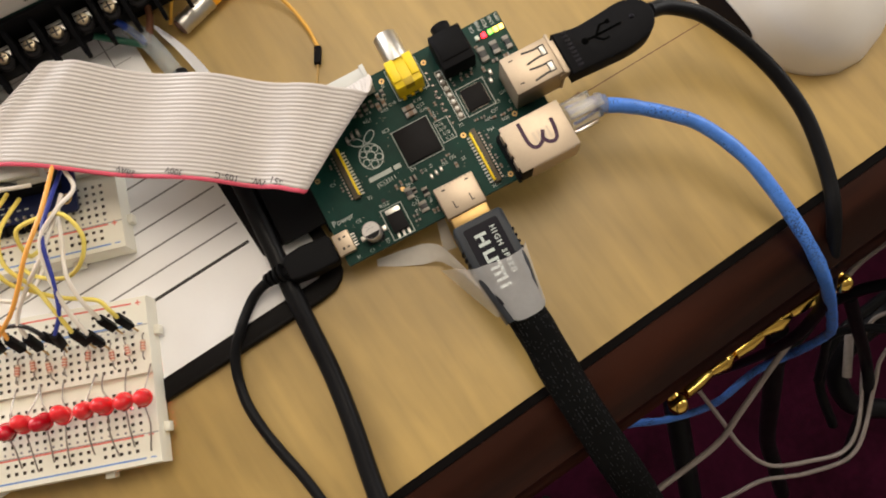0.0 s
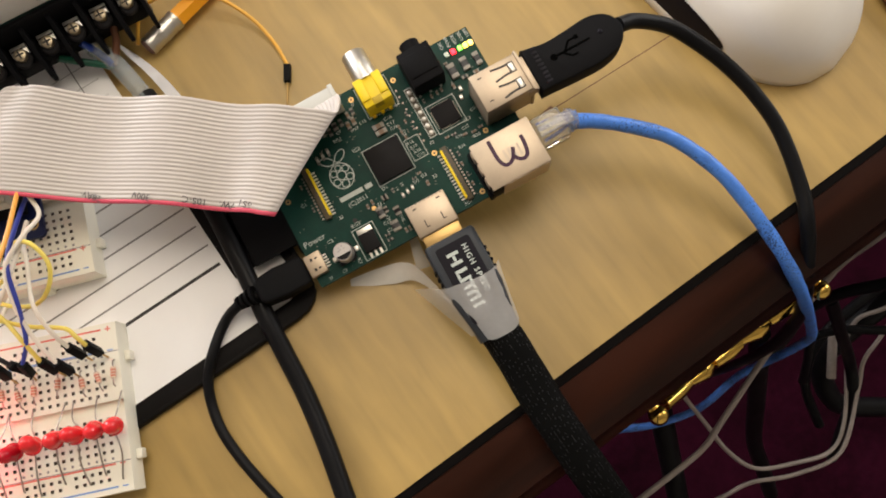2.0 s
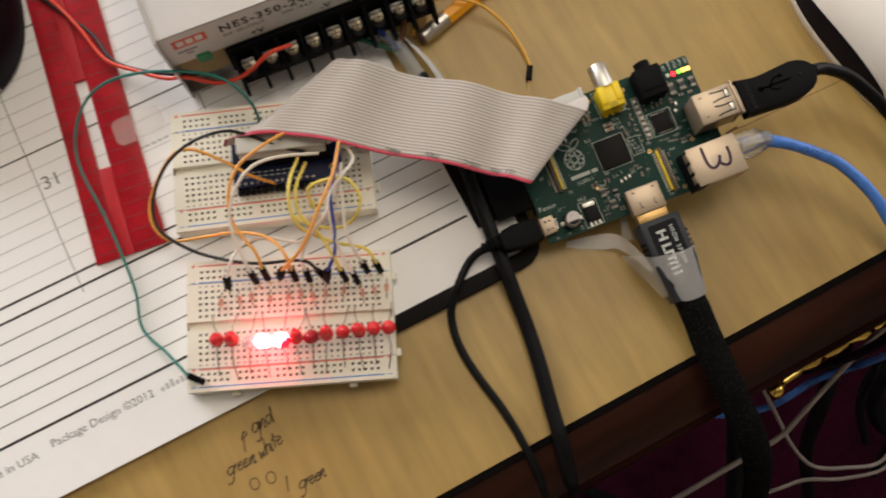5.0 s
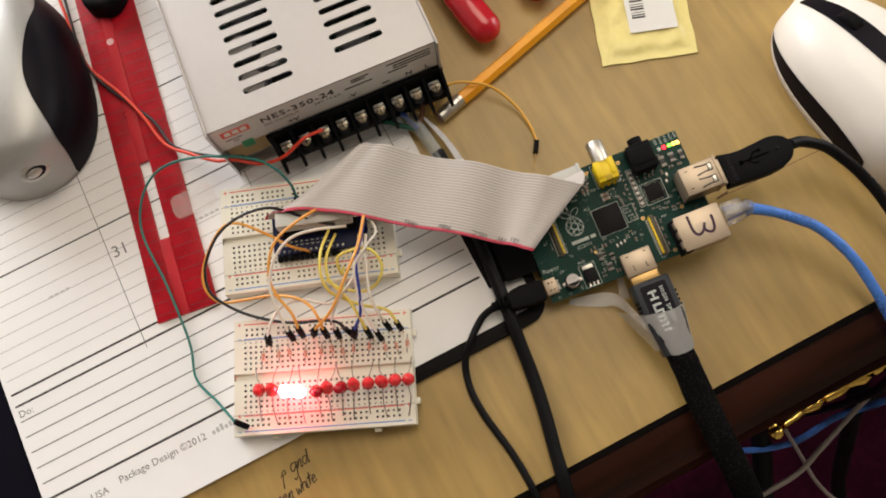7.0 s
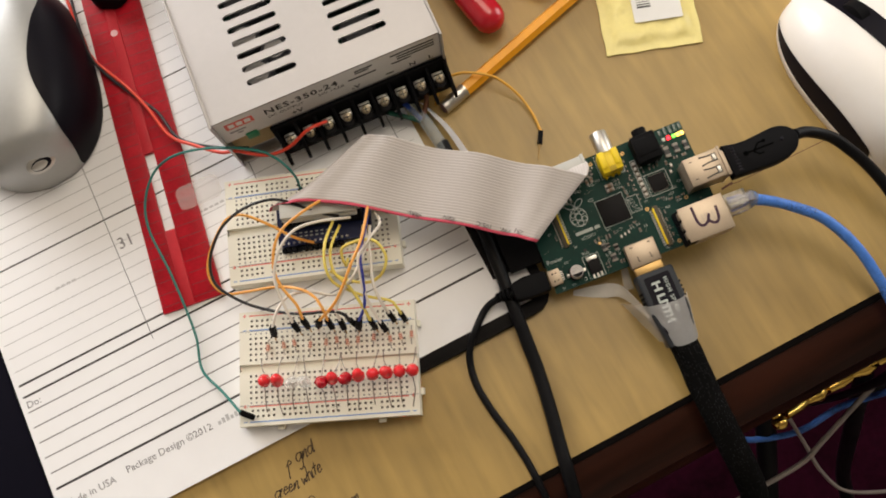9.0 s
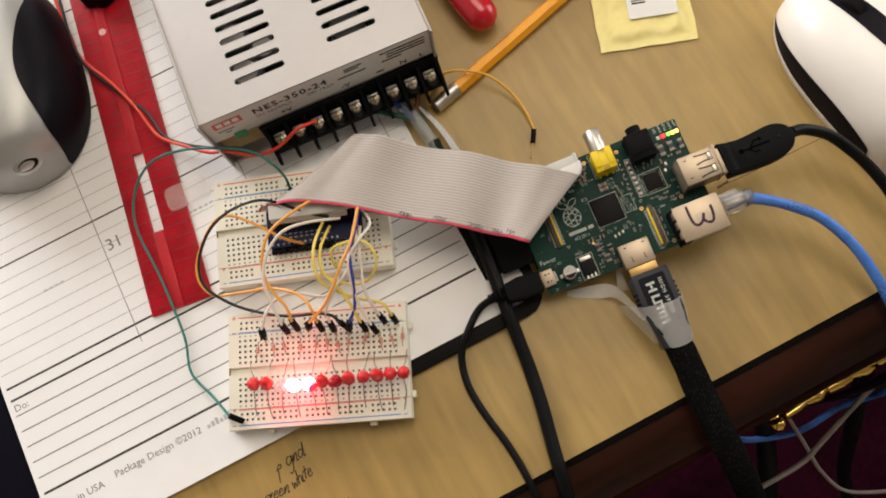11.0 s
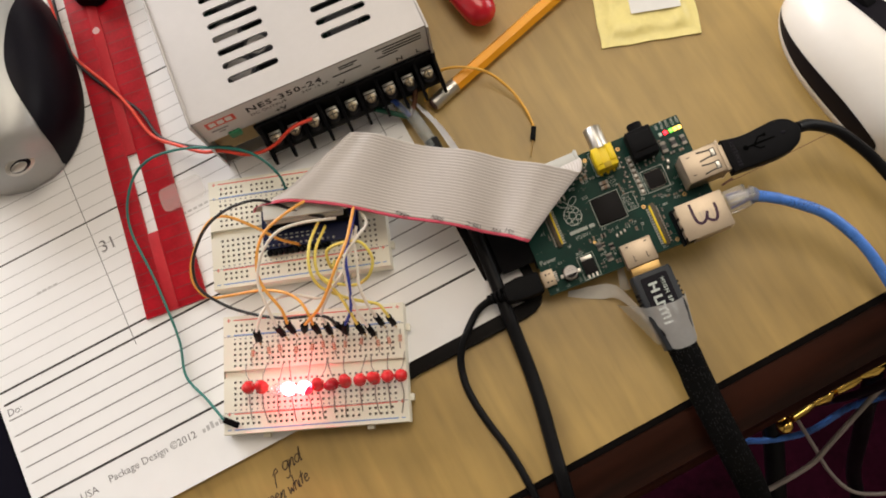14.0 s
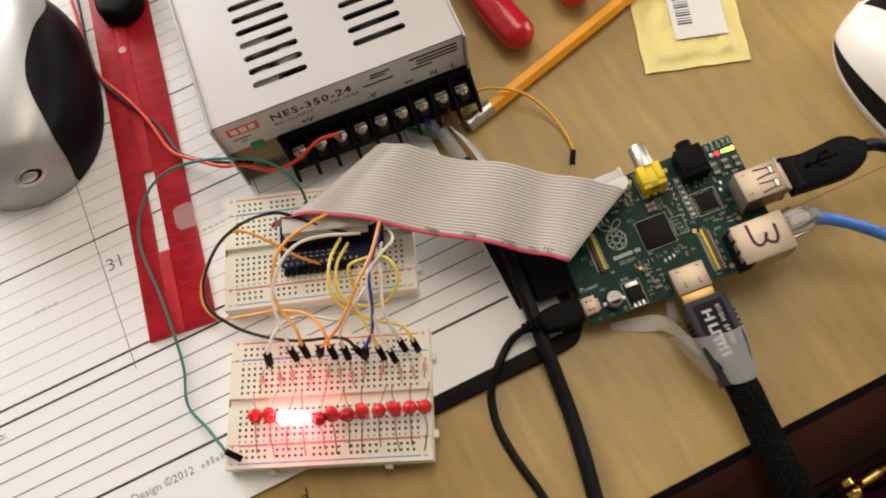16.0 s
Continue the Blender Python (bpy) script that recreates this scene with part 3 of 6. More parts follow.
for k in range(3):
    bx(_b, 6 + k * 4, -0.12, 40.4, 9 + k * 4, -0.09, 43.8)
part("logo_marks", _b, LABEL_WHITE, front)
part("trimmer", bx(B(), 10.5, -1.2, 24, 16.5, 5, 30, 0.8), surface("green_trimmer", (0.02, 0.24, 0.10), 0.4), psu, "green trimmer block")
part("inner_edge", bx(B(), 1, 4, 6, 22, 6, 24), surface("tan_card", (0.45, 0.33, 0.16), 0.7), psu, "tan insulating card")

# ---- breadboards ----
GROOVE, LEN, WID, TALL = 1.7, 84.5, 53.6, 9.2


def breadboard():
    bb = thing("breadboard", Matrix(), "ivory solderless breadboard with red and blue rail lines", "breadboard")
    bm = B()
    cells = []
    for s in (1, -1):
        for k in range(5):
            cells += [((-36.83 + c * 2.54), s * (3.81 + 2.54 * k)) for c in range(30)]
        for y in (19.9, 22.44):
            cells += [(-35.56 + (c + c // 5) * 2.54 - 0.6, s * y) for c in range(25)]
    z, h = TALL, 1.27
    rows = sorted({round(c[1], 3) for c in cells})
    # the top, row by row: a cell with a pit for each hole, and plain strips between
    def quad(x0, x1, y0, y1, zz=z):
        if x1 - x0 > 1e-3 and y1 - y0 > 1e-3:
            vs = [bm.verts.new(p) for p in ((x0, y0, zz), (x1, y0, zz), (x1, y1, zz), (x0, y1, zz))]
            bm.faces.new(vs)
    edge = -WID / 2
    for y in rows:
        if edge < -GROOVE < y:
            quad(-LEN / 2, LEN / 2, edge, -GROOVE)
            edge = GROOVE
        quad(-LEN / 2, LEN / 2, edge, y - h)
        edge = y + h
        x0 = -LEN / 2
        for x in sorted(c[0] for c in cells if abs(c[1] - y) < 0.01):
            quad(x0, x - h, y - h, y + h)
            o = [bm.verts.new((x + a * h, y + b * h, z)) for a, b in ((-1, -1), (1, -1), (1, 1), (-1, 1))]
            i = [bm.verts.new((x + a * 0.52, y + b * 0.52, z)) for a, b in ((-1, -1), (1, -1), (1, 1), (-1, 1))]
            d = [bm.verts.new((x + a * 0.42, y + b * 0.42, z - 1.2)) for a, b in ((-1, -1), (1, -1), (1, 1), (-1, 1))]
            for k in range(4):
                n = (k + 1) % 4
                bm.faces.new((o[k], o[n], i[n], i[k]))
                bm.faces.new((i[k], i[n], d[n], d[k])).material_index = 1
            bm.faces.new(d).material_index = 1
            x0 = x + h
        quad(x0, LEN / 2, y - h, y + h)
    quad(-LEN / 2, LEN / 2, edge, WID / 2)
    quad(-LEN / 2, LEN / 2, -GROOVE, GROOVE, z - 2.4)
    for s in (1, -1):
        vs = [bm.verts.new(p) for p in ((-LEN / 2, s * GROOVE, z), (LEN / 2, s * GROOVE, z), (LEN / 2, s * GROOVE, z - 2.4), (-LEN / 2, s * GROOVE, z - 2.4))]
        bm.faces.new(vs)
    # sides with a small step at the foot, and the split lines of the rails
    ring = lambda o, zz: [bm.verts.new(p) for p in ((-LEN / 2 - o, -WID / 2 - o, zz), (LEN / 2 + o, -WID / 2 - o, zz), (LEN / 2 + o, WID / 2 + o, zz), (-LEN / 2 - o, WID / 2 + o, zz))]
    r = [ring(0, z), ring(0.25, z - 0.6), ring(0.25, 0)]
    for a, b in zip(r, r[1:]):
        for k in range(4):
            bm.faces.new((a[k], b[k], b[(k + 1) % 4], a[(k + 1) % 4]))
    part("body", bm, [IVORY, HOLE], bb)
    # unseen bottom sheet, added to keep the sunk beads' glow from leaking out
    part("backing", bx(B(), -LEN / 2 + 0.1, -WID / 2 + 0.1, 0.02, LEN / 2 - 0.1, WID / 2 - 0.1, 0.4), LABEL_WHITE, bb, "unseen white adhesive backing, added to block glow from inside")
    for s in (1, -1):
        part("rail_seam", bx(B(), -LEN / 2, s * 17.45 - 0.12, z, LEN / 2, s * 17.45 + 0.12, z + 0.03), INK_GREY, bb)
    for y, m in ((25.0, RED_LINE), (17.95, BLUE_LINE), (-17.95, RED_LINE), (-25.0, BLUE_LINE)):
        part("rail_line", bx(B(), -37.5, y - 0.28, z, 37.5, y + 0.28, z + 0.035), m, bb)
        for x in (-39.7, 39.7):
            plus = B()
            bx(plus, x - 0.9, y - 0.2, z, x + 0.9, y + 0.2, z + 0.035)
            if m is RED_LINE:
                bx(plus, x - 0.2, y - 0.9, z + 0.001, x + 0.2, y + 0.9, z + 0.04)
            part("pole_mark", plus, m, bb)
    marks = B()
    for c in range(30):
        for s in (1, -1):
            bx(marks, -37.2 + c * 2.54, s * 16.2 - 0.35, z, -36.5 + c * 2.54, s * 16.2 + 0.35, z + 0.03)
    tagged(part("column_numbers", marks, INK_GREY, bb), kind="stuff")
    for x in (-24, 24):
        part("lug", bx(B(), x - 1.6, -WID / 2 - 2.2, 1, x + 1.6, -WID / 2 - 0.2, 5, 0.4), IVORY, bb)
    for y in (-16, 16):
        part("lug", bx(B(), LEN / 2 + 0.2, y - 1.6, 1, LEN / 2 + 2.2, y + 1.6, 5, 0.4), IVORY, bb)
    return bb


BB1 = P(-98.6, 76.0, 3.0, 0, 0, -13.2)
BB2 = P(-112.5, 7.7, 3.0, 0, 0, -16.3)
bb_upper = breadboard()
bb_upper.matrix_basis = BB1
tagged(bb_upper, "ivory breadboard carrying a blue breakout board", "breadboard", "breadboards on the calendar")
bb_lower = copy_thing(bb_upper, BB2)
tagged(bb_lower, "ivory breadboard carrying a row of red LEDs", "breadboard", "breadboards on the calendar")


# ---- the two mice ----
def shell_half(u, width):
    """Half the shell's width at u, 0 at the palm and 1 at the buttons."""
    return max(width / 2 * (1 - abs(2 * u - 1) ** 2.7) ** 0.5 * (1 - 0.10 * u), 0.6)


def shell_rise(u, height, palm):
    """The shell's height at u; palm is how far the rounding of the palm end reaches."""
    h = height * (1 - min(1, abs((u - 0.42) / 0.62)) ** 2.6) ** 0.6
    if palm:
        h *= (1 - (1 - min(u / palm, 1)) ** 2.4) ** 0.5
    return max(h, 1.2)


def shell_point(length, width, height, palm, u, a, lift=0.0, back=0.68):
    w, h = shell_half(u, width), shell_rise(u, height, palm)
    t = math.pi * a
    x, z = math.cos(t), math.sin(t)
    return Vector(((w + lift) * math.copysign(abs(x) ** back, x), u * length, (h + lift) * max(0, z) ** 0.8))


def mouse_shell(size, n=60, m=44):
    """A lofted shell along y; 0 is the palm end."""
    bm = B()
    rings = [[bm.verts.new(shell_point(*size, i / n, k / m)) for k in range(m + 1)] for i in range(n + 1)]
    for r, q in zip(rings, rings[1:]):
        for k in range(m):
            bm.faces.new((r[k], r[k + 1], q[k + 1], q[k]))
    bm.faces.new([r[0] for r in rings] + [r[-1] for r in rings[::-1]])
    bmesh.ops.recalc_face_normals(bm, faces=bm.faces[:])
    return bm


def shell_patch(size, u0, u1, lo, hi, lift=0.25, n=60, m=14):
    """An inlay that follows the shell between two curves."""
    bm = B()
    rows = []
    for i in range(n + 1):
        u = u0 + (u1 - u0) * i / n
        rows.append([bm.verts.new(shell_point(*size, u, lo(u) + (hi(u) - lo(u)) * k / m, lift)) for k in range(m + 1)])
    for r, q in zip(rows, rows[1:]):
        for k in range(m):
            bm.faces.new((r[k], r[k + 1], q[k + 1], q[k]))
    bmesh.ops.recalc_face_normals(bm, faces=bm.faces[:])
    return bm


def curve(pts):
    xs, ys = [p[0] for p in pts], [p[1] for p in pts]
    fine = smooth_path([(x, y, 0) for x, y in zip(xs, ys)], 8)
    return lambda u: float(np.interp(u, [p.x for p in fine], [p.y for p in fine]))


WM = (118, 66, 36, 0.34)
white_mouse = thing("computer_mouse", P(201.5, -13.0, 0, 0, 0, 14), "glossy white computer mouse with black side strip and wheel", "computer mouse")
part("shell", mouse_shell(WM), [WHITE_GLOSS], white_mouse, sharp=180)
for s in (0, 1):
    e0, e1 = curve([(0.26, 0.035), (0.30, 0.028), (0.96, 0.024)]), curve([(0.26, 0.04), (0.29, 0.085), (0.45, 0.118), (0.7, 0.112), (0.88, 0.08), (0.965, 0.03)])
    part("side_strip", shell_patch(WM, 0.26, 0.96, (lambda u: 1 - e1(u)) if s == 0 else e0, (lambda u: 1 - e0(u)) if s == 0 else e1), GLOSS_BLACK, white_mouse, "glossy black side strip", sharp=180)
part("wheel_strip", shell_patch(WM, 0.46, 0.97, curve([(0.46, 0.49), (0.6, 0.476), (0.97, 0.47)]), curve([(0.46, 0.51), (0.6, 0.524), (0.97, 0.53)])), GLOSS_BLACK, white_mouse, "glossy black strip", sharp=180)
part("wheel", turned(B(), (-3.2, 88, 27.5), (1, 0, 0), [(0, 6), (0.8, 7.5), (5.6, 7.5), (6.4, 6)], 24), PLASTIC_BLACK, white_mouse, "black rubber scroll wheel")

SM = (124, 82, 40, 0.12)
silver_mouse = thing("computer_mouse", P(-223, 146.5, 3.0, 0, 0, 0), "silver and black computer mouse with an oval badge", "computer mouse")
part("shell", mouse_shell(SM), [SILVER_PAINT], silver_mouse, sharp=180)
lane = curve([(0.05, 0.03), (0.08, 0.14), (0.13, 0.25), (0.25, 0.345), (0.4, 0.37), (0.6, 0.31), (0.75, 0.22), (0.92, 0.16)])
base = lambda u: 0.004
part("side_panel", shell_patch(SM, 0.05, 0.94, base, lane, 0.4), GLOSS_BLACK, silver_mouse, "glossy black side panel", sharp=180)
_b = B(); ball(_b, (0, 0, 0), 7.4, 4.9, 1.4, 24)
badge = part("badge", _b, STEEL, silver_mouse, "oval chrome badge", at=Matrix.Translation(Vector((8.0, 3.6, 21.2)) * MM) @ Vector((0.35, -0.75, 0.55)).to_track_quat("Z", "X").to_matrix().to_4x4() @ P(0, 0, 0, 0, 0, 80))
part("badge_ring", ball(B(), (0, 0, 0.3), 6.2, 3.9, 1.3, 24), GLOSS_BLACK, badge, "dark oval ring")
part("badge_disc", ball(B(), (0.5, 0, 0.6), 4.9, 2.8, 1.25, 20), STEEL, badge, "chrome centre")

# ---- pencil, packet, pliers ----
pencil = thing("pencil", P(-16, 112, 0, 0, 0, 22.0), "orange hexagonal pencil with a worn eraser lying on the desk", "pencil")
_b = B(); turned(_b, (14, 0, 3.7), (1, 0, 0), [(0, 3.75), (160, 3.75)], 6)
part("barrel", _b, ORANGE_PAINT, pencil, sharp=20)
part("ferrule", turned(B(), (-0.6, 0, 3.7), (1, 0, 0), [(0, 3.4), (1, 3.7), (2, 3.45), (3, 3.75), (4, 3.45), (5, 3.7), (9, 3.7), (10, 3.45), (11, 3.75), (12, 3.45), (13, 3.75), (14.7, 3.75)], 20), STEEL, pencil, "ribbed metal ferrule")
part("eraser", turned(B(), (-1.5, 0, 3.7), (1, 0, 0), [(0, 2.4), (0.5, 3.1), (3.6, 3.3)], 16), RUBBER_PINK, pencil, "worn dirty eraser")
part("tip", turned(B(), (174, 0, 3.7), (1, 0, 0), [(0, 3.6), (18, 0.4)], 12), W_BROWN, pencil)

packet = thing("paper_packet", P(72.4, 108.5, 0.2, 0, 0, -12.8), "small yellow paper packet with a white barcode label", "packet")
_b = B()
for i in range(33):
    for j in range(49):
        x, y = 50.0 * i / 32, 72 * j / 48
        edge = max(0.12, min(1, (min(x, 50.0 - x, y, 72 - y) - 3.2) / 5))
        _b.verts.new((x + 0.5 * noise.noise((y * 0.1, 1, x * 0.03)), y + 0.5 * noise.noise((x * 0.1, 7, 2)), 0.35 + 1.9 * edge ** 0.7 + 0.9 * noise.noise((x * 0.11, y * 0.09, 3)) * edge + 0.35 * noise.noise((x * 0.35, y * 0.3, 9))))
_b.verts.ensure_lookup_table()
for i in range(32):
    for j in range(48):
        k = i * 49 + j
        _b.faces.new([_b.verts[q] for q in (k, k + 49, k + 50, k + 1)])
_rim = [e for e in _b.edges if e.is_boundary]
for v in bmesh.ops.extrude_edge_only(_b, edges=_rim)["geom"]:
    if isinstance(v, bmesh.types.BMVert):
        v.co.z = 0.02
bmesh.ops.recalc_face_normals(_b, faces=_b.faces[:])
part("sleeve", _b, YELLOW_PAPER, packet, "crumpled yellow paper", sharp=50)
part("label", prism(B(), rounded(17, 15, 42, 55, 0.6), 3.05, 3.2), LABEL_WHITE, packet, "white paper label")
_b = B()
for k in range(11):
    bx(_b, 19.5, 23 + k * 1.6, 3.2, 26.5, 24.0 + k * 1.6 - 0.3 * (k % 3), 3.25)
part("barcode", _b, INK_BLACK, packet)

pliers = thing("pliers", P(25, 147.5, 0, 0, 0, 0), "pliers with glossy red dipped handles", "pliers")
for pts in ([(-3, 1, 9), (-7, 14, 10), (-11, 34, 10.5), (-13, 62, 11), (-8, 100, 11)], [(31, 14, 9), (31, 30, 10), (29, 48, 10.5), (22, 70, 11), (12, 100, 11)]):
    path = smooth_path(pts, 8)
    _b = B()
    tube(_b, path, 8.6, 18, 1, 0.92)
    ball(_b, path[0], 8.6, 8.6, 7.9, 18)
    part("handle", _b, RED_GRIP, pliers)
part("head", bx(B(), -8, 95, 6, 10, 150, 15, 3), STEEL, pliers)


# ---- single-board computer: x along the long edge, y from the video socket's edge, z = 0 is the board's top ----
PI = P(0, 0, 10.9, 2.77, -5.45, 0)
board = thing("single_board_computer", PI, "green single-board computer with metal connectors on the desk pad corner", "circuit board")
part("pcb", prism(B(), rounded(0, 0, 85, 56, 0.4, 2), -1.6, 0), PCB, board, "green circuit board")
part("card_slot", bx(B(), -1, 14, -5, 16, 44, -1.7, 0.4), PLASTIC_BLACK, board, "black memory card slot under the board")
part("memory_card", bx(B(), -16.6, 17.6, -3.8, 4, 41.6, -1.8, 0.3), PLASTIC_BLACK, board, "black memory card sticking out")


def quad_frame(bm, x0, y0, x1, y1, w=0.25, z=0.0):
    for a, b, c, d in ((x0, y0, x1, y0 + w), (x0, y1 - w, x1, y1), (x0, y0 + w, x0 + w, y1 - w), (x1 - w, y0 + w, x1, y1 - w)):
        bx(bm, a, b, z, c, d, z + 0.03)
    return bm


# chips
def chip(x0, y0, x1, y1, h, pins, name="chip"):
    c = part(name, bx(B(), x0, y0, 0.15, x1, y1, h, 0.12), CHIP, board, "matt black chip")
    if pins:
        bm = B()
        n = int((x1 - x0 - 1) / 0.75)
        for k in range(n):
            t = 0.6 + k * 0.75
            bx(bm, x0 + t, y0 - 0.45, 0.02, x0 + t + 0.25, y0, 0.25)
            bx(bm, x0 + t, y1, 0.02, x0 + t + 0.25, y1 + 0.45, 0.25)
            bx(bm, x0 - 0.45, y0 + t, 0.02, x0, y0 + t + 0.25, 0.25)
            bx(bm, x1, y0 + t, 0.02, x1 + 0.45, y0 + t + 0.25, 0.25)
        tagged(part("pins", bm, LEAD, c), kind="stuff")
    return c


chip(33.4, 21.2, 46.0, 33.8, 1.3, False)
part("silk_frame", quad_frame(B(), 32.8, 20.6, 46.6, 34.4), SILK, board)
chip(60.2, 28.0, 68.2, 36.0, 0.9, True)
part("silk_frame", quad_frame(B(), 58.9, 26.6, 69.6, 37.4), SILK, board)

# regulator and the electrolytic can
reg = part("regulator", bx(B(), 18.6, 2.6, 0.1, 24.2, 9.0, 2.3, 0.15), CHIP, board, "black voltage regulator")
part("tab", bx(B(), 18.8, 9.0, 0.1, 24.0, 11.0, 0.9, 0.1), STEEL, reg)
for x in (19.2, 21.1, 23.0):
    part("lead", bx(B(), x, 0.6, 0.05, x + 0.8, 2.6, 0.5), STEEL, reg)
part("silk_frame", quad_frame(B(), 17.3, 0.5, 25.2, 11.9), SILK, board)
can = part("capacitor", turned(B(), (12.3, 6.0, 1.2), (0, 0, 1), [(0, 3.1), (0.6, 3.15), (1.0, 2.9), (1.4, 3.15), (5.4, 3.15), (5.8, 2.9)], 22), ALUMINIUM, board, "round aluminium capacitor can")
part("can_base", prism(B(), [(9.2, 2.9), (14.6, 2.9), (15.4, 3.7), (15.4, 8.3), (14.6, 9.1), (9.2, 9.1)], 0.05, 1.25), CHIP, can)
part("can_mark", prism(B(), [(12.3 + 2.8 * math.cos(radians(a)), 6.0 + 2.8 * math.sin(radians(a))) for a in range(200, 341, 20)], 7.0, 7.03), CHIP, can, "black polarity mark")
_b = B()
for x, y in ((10.7, 6.4), (11.6, 6.7), (12.9, 6.6), (11.2, 7.4), (12.4, 7.6)):
    bx(_b, x, y, 7.0, x + 0.7, y + 0.25, 7.03)
part("can_print", _b, INK_GREY, can)
for x in (7.6, 15.6):
    part("solder_pad", bx(B(), x, 5.2, 0.02, x + 1.4, 6.9, 0.7, 0.1), STEEL, can)

# video socket, network socket, USB socket, micro USB
hd = part("video_socket", bx(B(), 36.3, -2.6, 0.2, 50.6, 8.6, 6.2, 0.5), SHELL, board, "folded metal video socket")
_b = B()
for x, y in ((38.6, 6.6), (47.2, 6.6)):
    bx(_b, x, y, 6.2, x + 1.3, y + 0.5, 6.24)
for x in (40.3, 46.3):
    bx(_b, x, -0.4, 6.2, x + 0.35, 2.2, 6.25)
    bx(_b, x + 0.35, -0.4, 6.2, x + 1.1, -0.1, 6.25)
for k in range(9):
    bx(_b, 37.2 + k * 1.5, 8.1, 6.2, 37.9 + k * 1.5, 8.3, 6.24)
part("shell_slots", _b, INK_BLACK, hd, "slots and springs cut in the shell")
_b = B(); bx(_b, 37.0, -6.8, 1.0, 50.0, -2.7, 5.4, 0.3)
part("plug_tongue", _b, GOLD, hd, "gold plated plug tongue")

eth = part("network_socket", bx(B(), 64.0, -1.5, 0.3, 84.8, 14.5, 13.1, 0.3), PLASTIC_BLACK, board, "black network socket in a tinned metal shell")
part("shell_top", bx(B(), 63.9, -1.7, 12.7, 84.9, 14.7, 13.4, 0.3), SHELL, eth, "tinned metal top")
part("shell_side", bx(B(), 68.0, -1.9, 0.4, 84.6, -1.55, 12.6), SHELL, eth)
for y in (0.4, 5.2, 10.0):
    part("shell_tab", bx(B(), 63.6, y, 8.2, 64.0, y + 3.2, 13.0, 0.1), SHELL, eth)
_m = B()
for pts in ([(70.1, 13.4), (70.1, 10.6), (70.1, 7.3), (70.6, 4.9), (71.8, 3.7), (73.4, 3.9), (74.9, 5.2), (76.2, 7.9)], [(75.0, 5.6), (75.6, 4.3), (76.7, 3.3), (78.1, 3.0), (79.4, 4.1), (80.1, 7.2), (80.2, 10.2)]):
    stroke(_m, [(v.x, v.y) for v in smooth_path([(x, y, 0) for x, y in pts], 4)], 1.25, 13.4)
part("marker_letter", _m, MARKER, eth, "handwritten purple black W")
_b = B()
for k in range(4):
    bx(_b, 72.5 + k * 1.6, 4.4, 13.4, 73.4 + k * 1.6, 8.6, 13.42)
part("pressed_print", _b, surface("faint_print", (0.42, 0.35, 0.28), 0.5, 0.3), eth)
part("socket_base", bx(B(), 63.2, -1.7, 0.02, 64.6, 14.9, 6, 0.2), PLASTIC_BLACK, eth)

us = part("usb_socket", bx(B(), 74.4, 21.0, 0.3, 91.2, 34.4, 15.6, 0.5), SHELL, board, "tinned double USB socket")
for y in (24.6, 30.6):
    _b = B()
    for sy in (-1, 1):
        stroke(_b, [(v.x, v.y) for v in smooth_path([(81.6, y + sy * 2.1, 0), (84.0, y + sy * 1.7, 0), (86.0, y + sy * 1.5, 0), (87.4, y + sy * 1.5, 0)], 4)], 0.7, 15.6)
    bx(_b, 87.2, y - 1.9, 15.55, 89.4, y + 1.9, 15.64)
    part("spring_slot", _b, INK_BLACK, us, "forked slot round a spring")
    part("spring", bx(B(), 87.5, y - 1.5, 15.3, 89.1, y + 1.5, 15.75, 0.15), STEEL, us)
for y in (23.6, 32.0):
    part("shell_notch", bx(B(), 76.8, y, 15.6, 78.2, y + 0.4, 15.64), INK_BLACK, us)
part("flared_rim", bx(B(), 90.8, 20.5, 0.4, 91.8, 34.9, 16.1, 0.3), SHELL, us)
mu = part("micro_usb_socket", bx(B(), -0.8, 3.7, 0.1, 5.0, 11.3, 2.8, 0.3), SHELL, board, "tinned micro USB socket")
_b = B()
for y in (5.2, 8.8):
    bx(_b, 1.0, y, 2.8, 1.8, y + 1.0, 2.83); bx(_b, 2.6, y + 0.2, 2.8, 3.6, y + 0.8, 2.83)
part("shell_slots", _b, INK_BLACK, mu)
_b = B()
for k in range(5):
    bx(_b, 5.0, 5.2 + k * 1.0, 0.02, 6.4, 5.6 + k * 1.0, 0.6)
tagged(part("pins", _b, STEEL, mu), kind="stuff")

# yellow composite video socket
rc = part("composite_socket", bx(B(), 41.2, 43.4, 0.1, 51.0, 53.4, 9.8, 0.5), YELLOW_RCA, board, "yellow composite video socket")
part("post", bx(B(), 41.2, 45.6, 9.7, 44.4, 53.6, 10.5, 0.3), YELLOW_RCA, rc)
part("post", bx(B(), 48.0, 45.6, 9.7, 51.0, 53.6, 10.5, 0.3), YELLOW_RCA, rc)
# uncut block in a darker yellow: the notch's shade put into the colour
part("painted_notch", bx(B(), 44.5, 43.3, 6.0, 47.7, 45.8, 9.9, 0.1), surface("shaded_notch_yellow", (0.45, 0.30, 0.005), 0.5), rc)
_b = B(); turned(_b, (46.1, 53.2, 6.4), (0, 1, 0), [(0, 4.1), (10.2, 4.1), (10.6, 3.8)], 26)
part("barrel", _b, STEEL, rc, "silver barrel")
for x in (42.2, 45.4, 48.4):
    part("foot", bx(B(), x, 42.5, 0.02, x + 1.2, 43.6, 1.6, 0.1), YELLOW_RCA, rc)

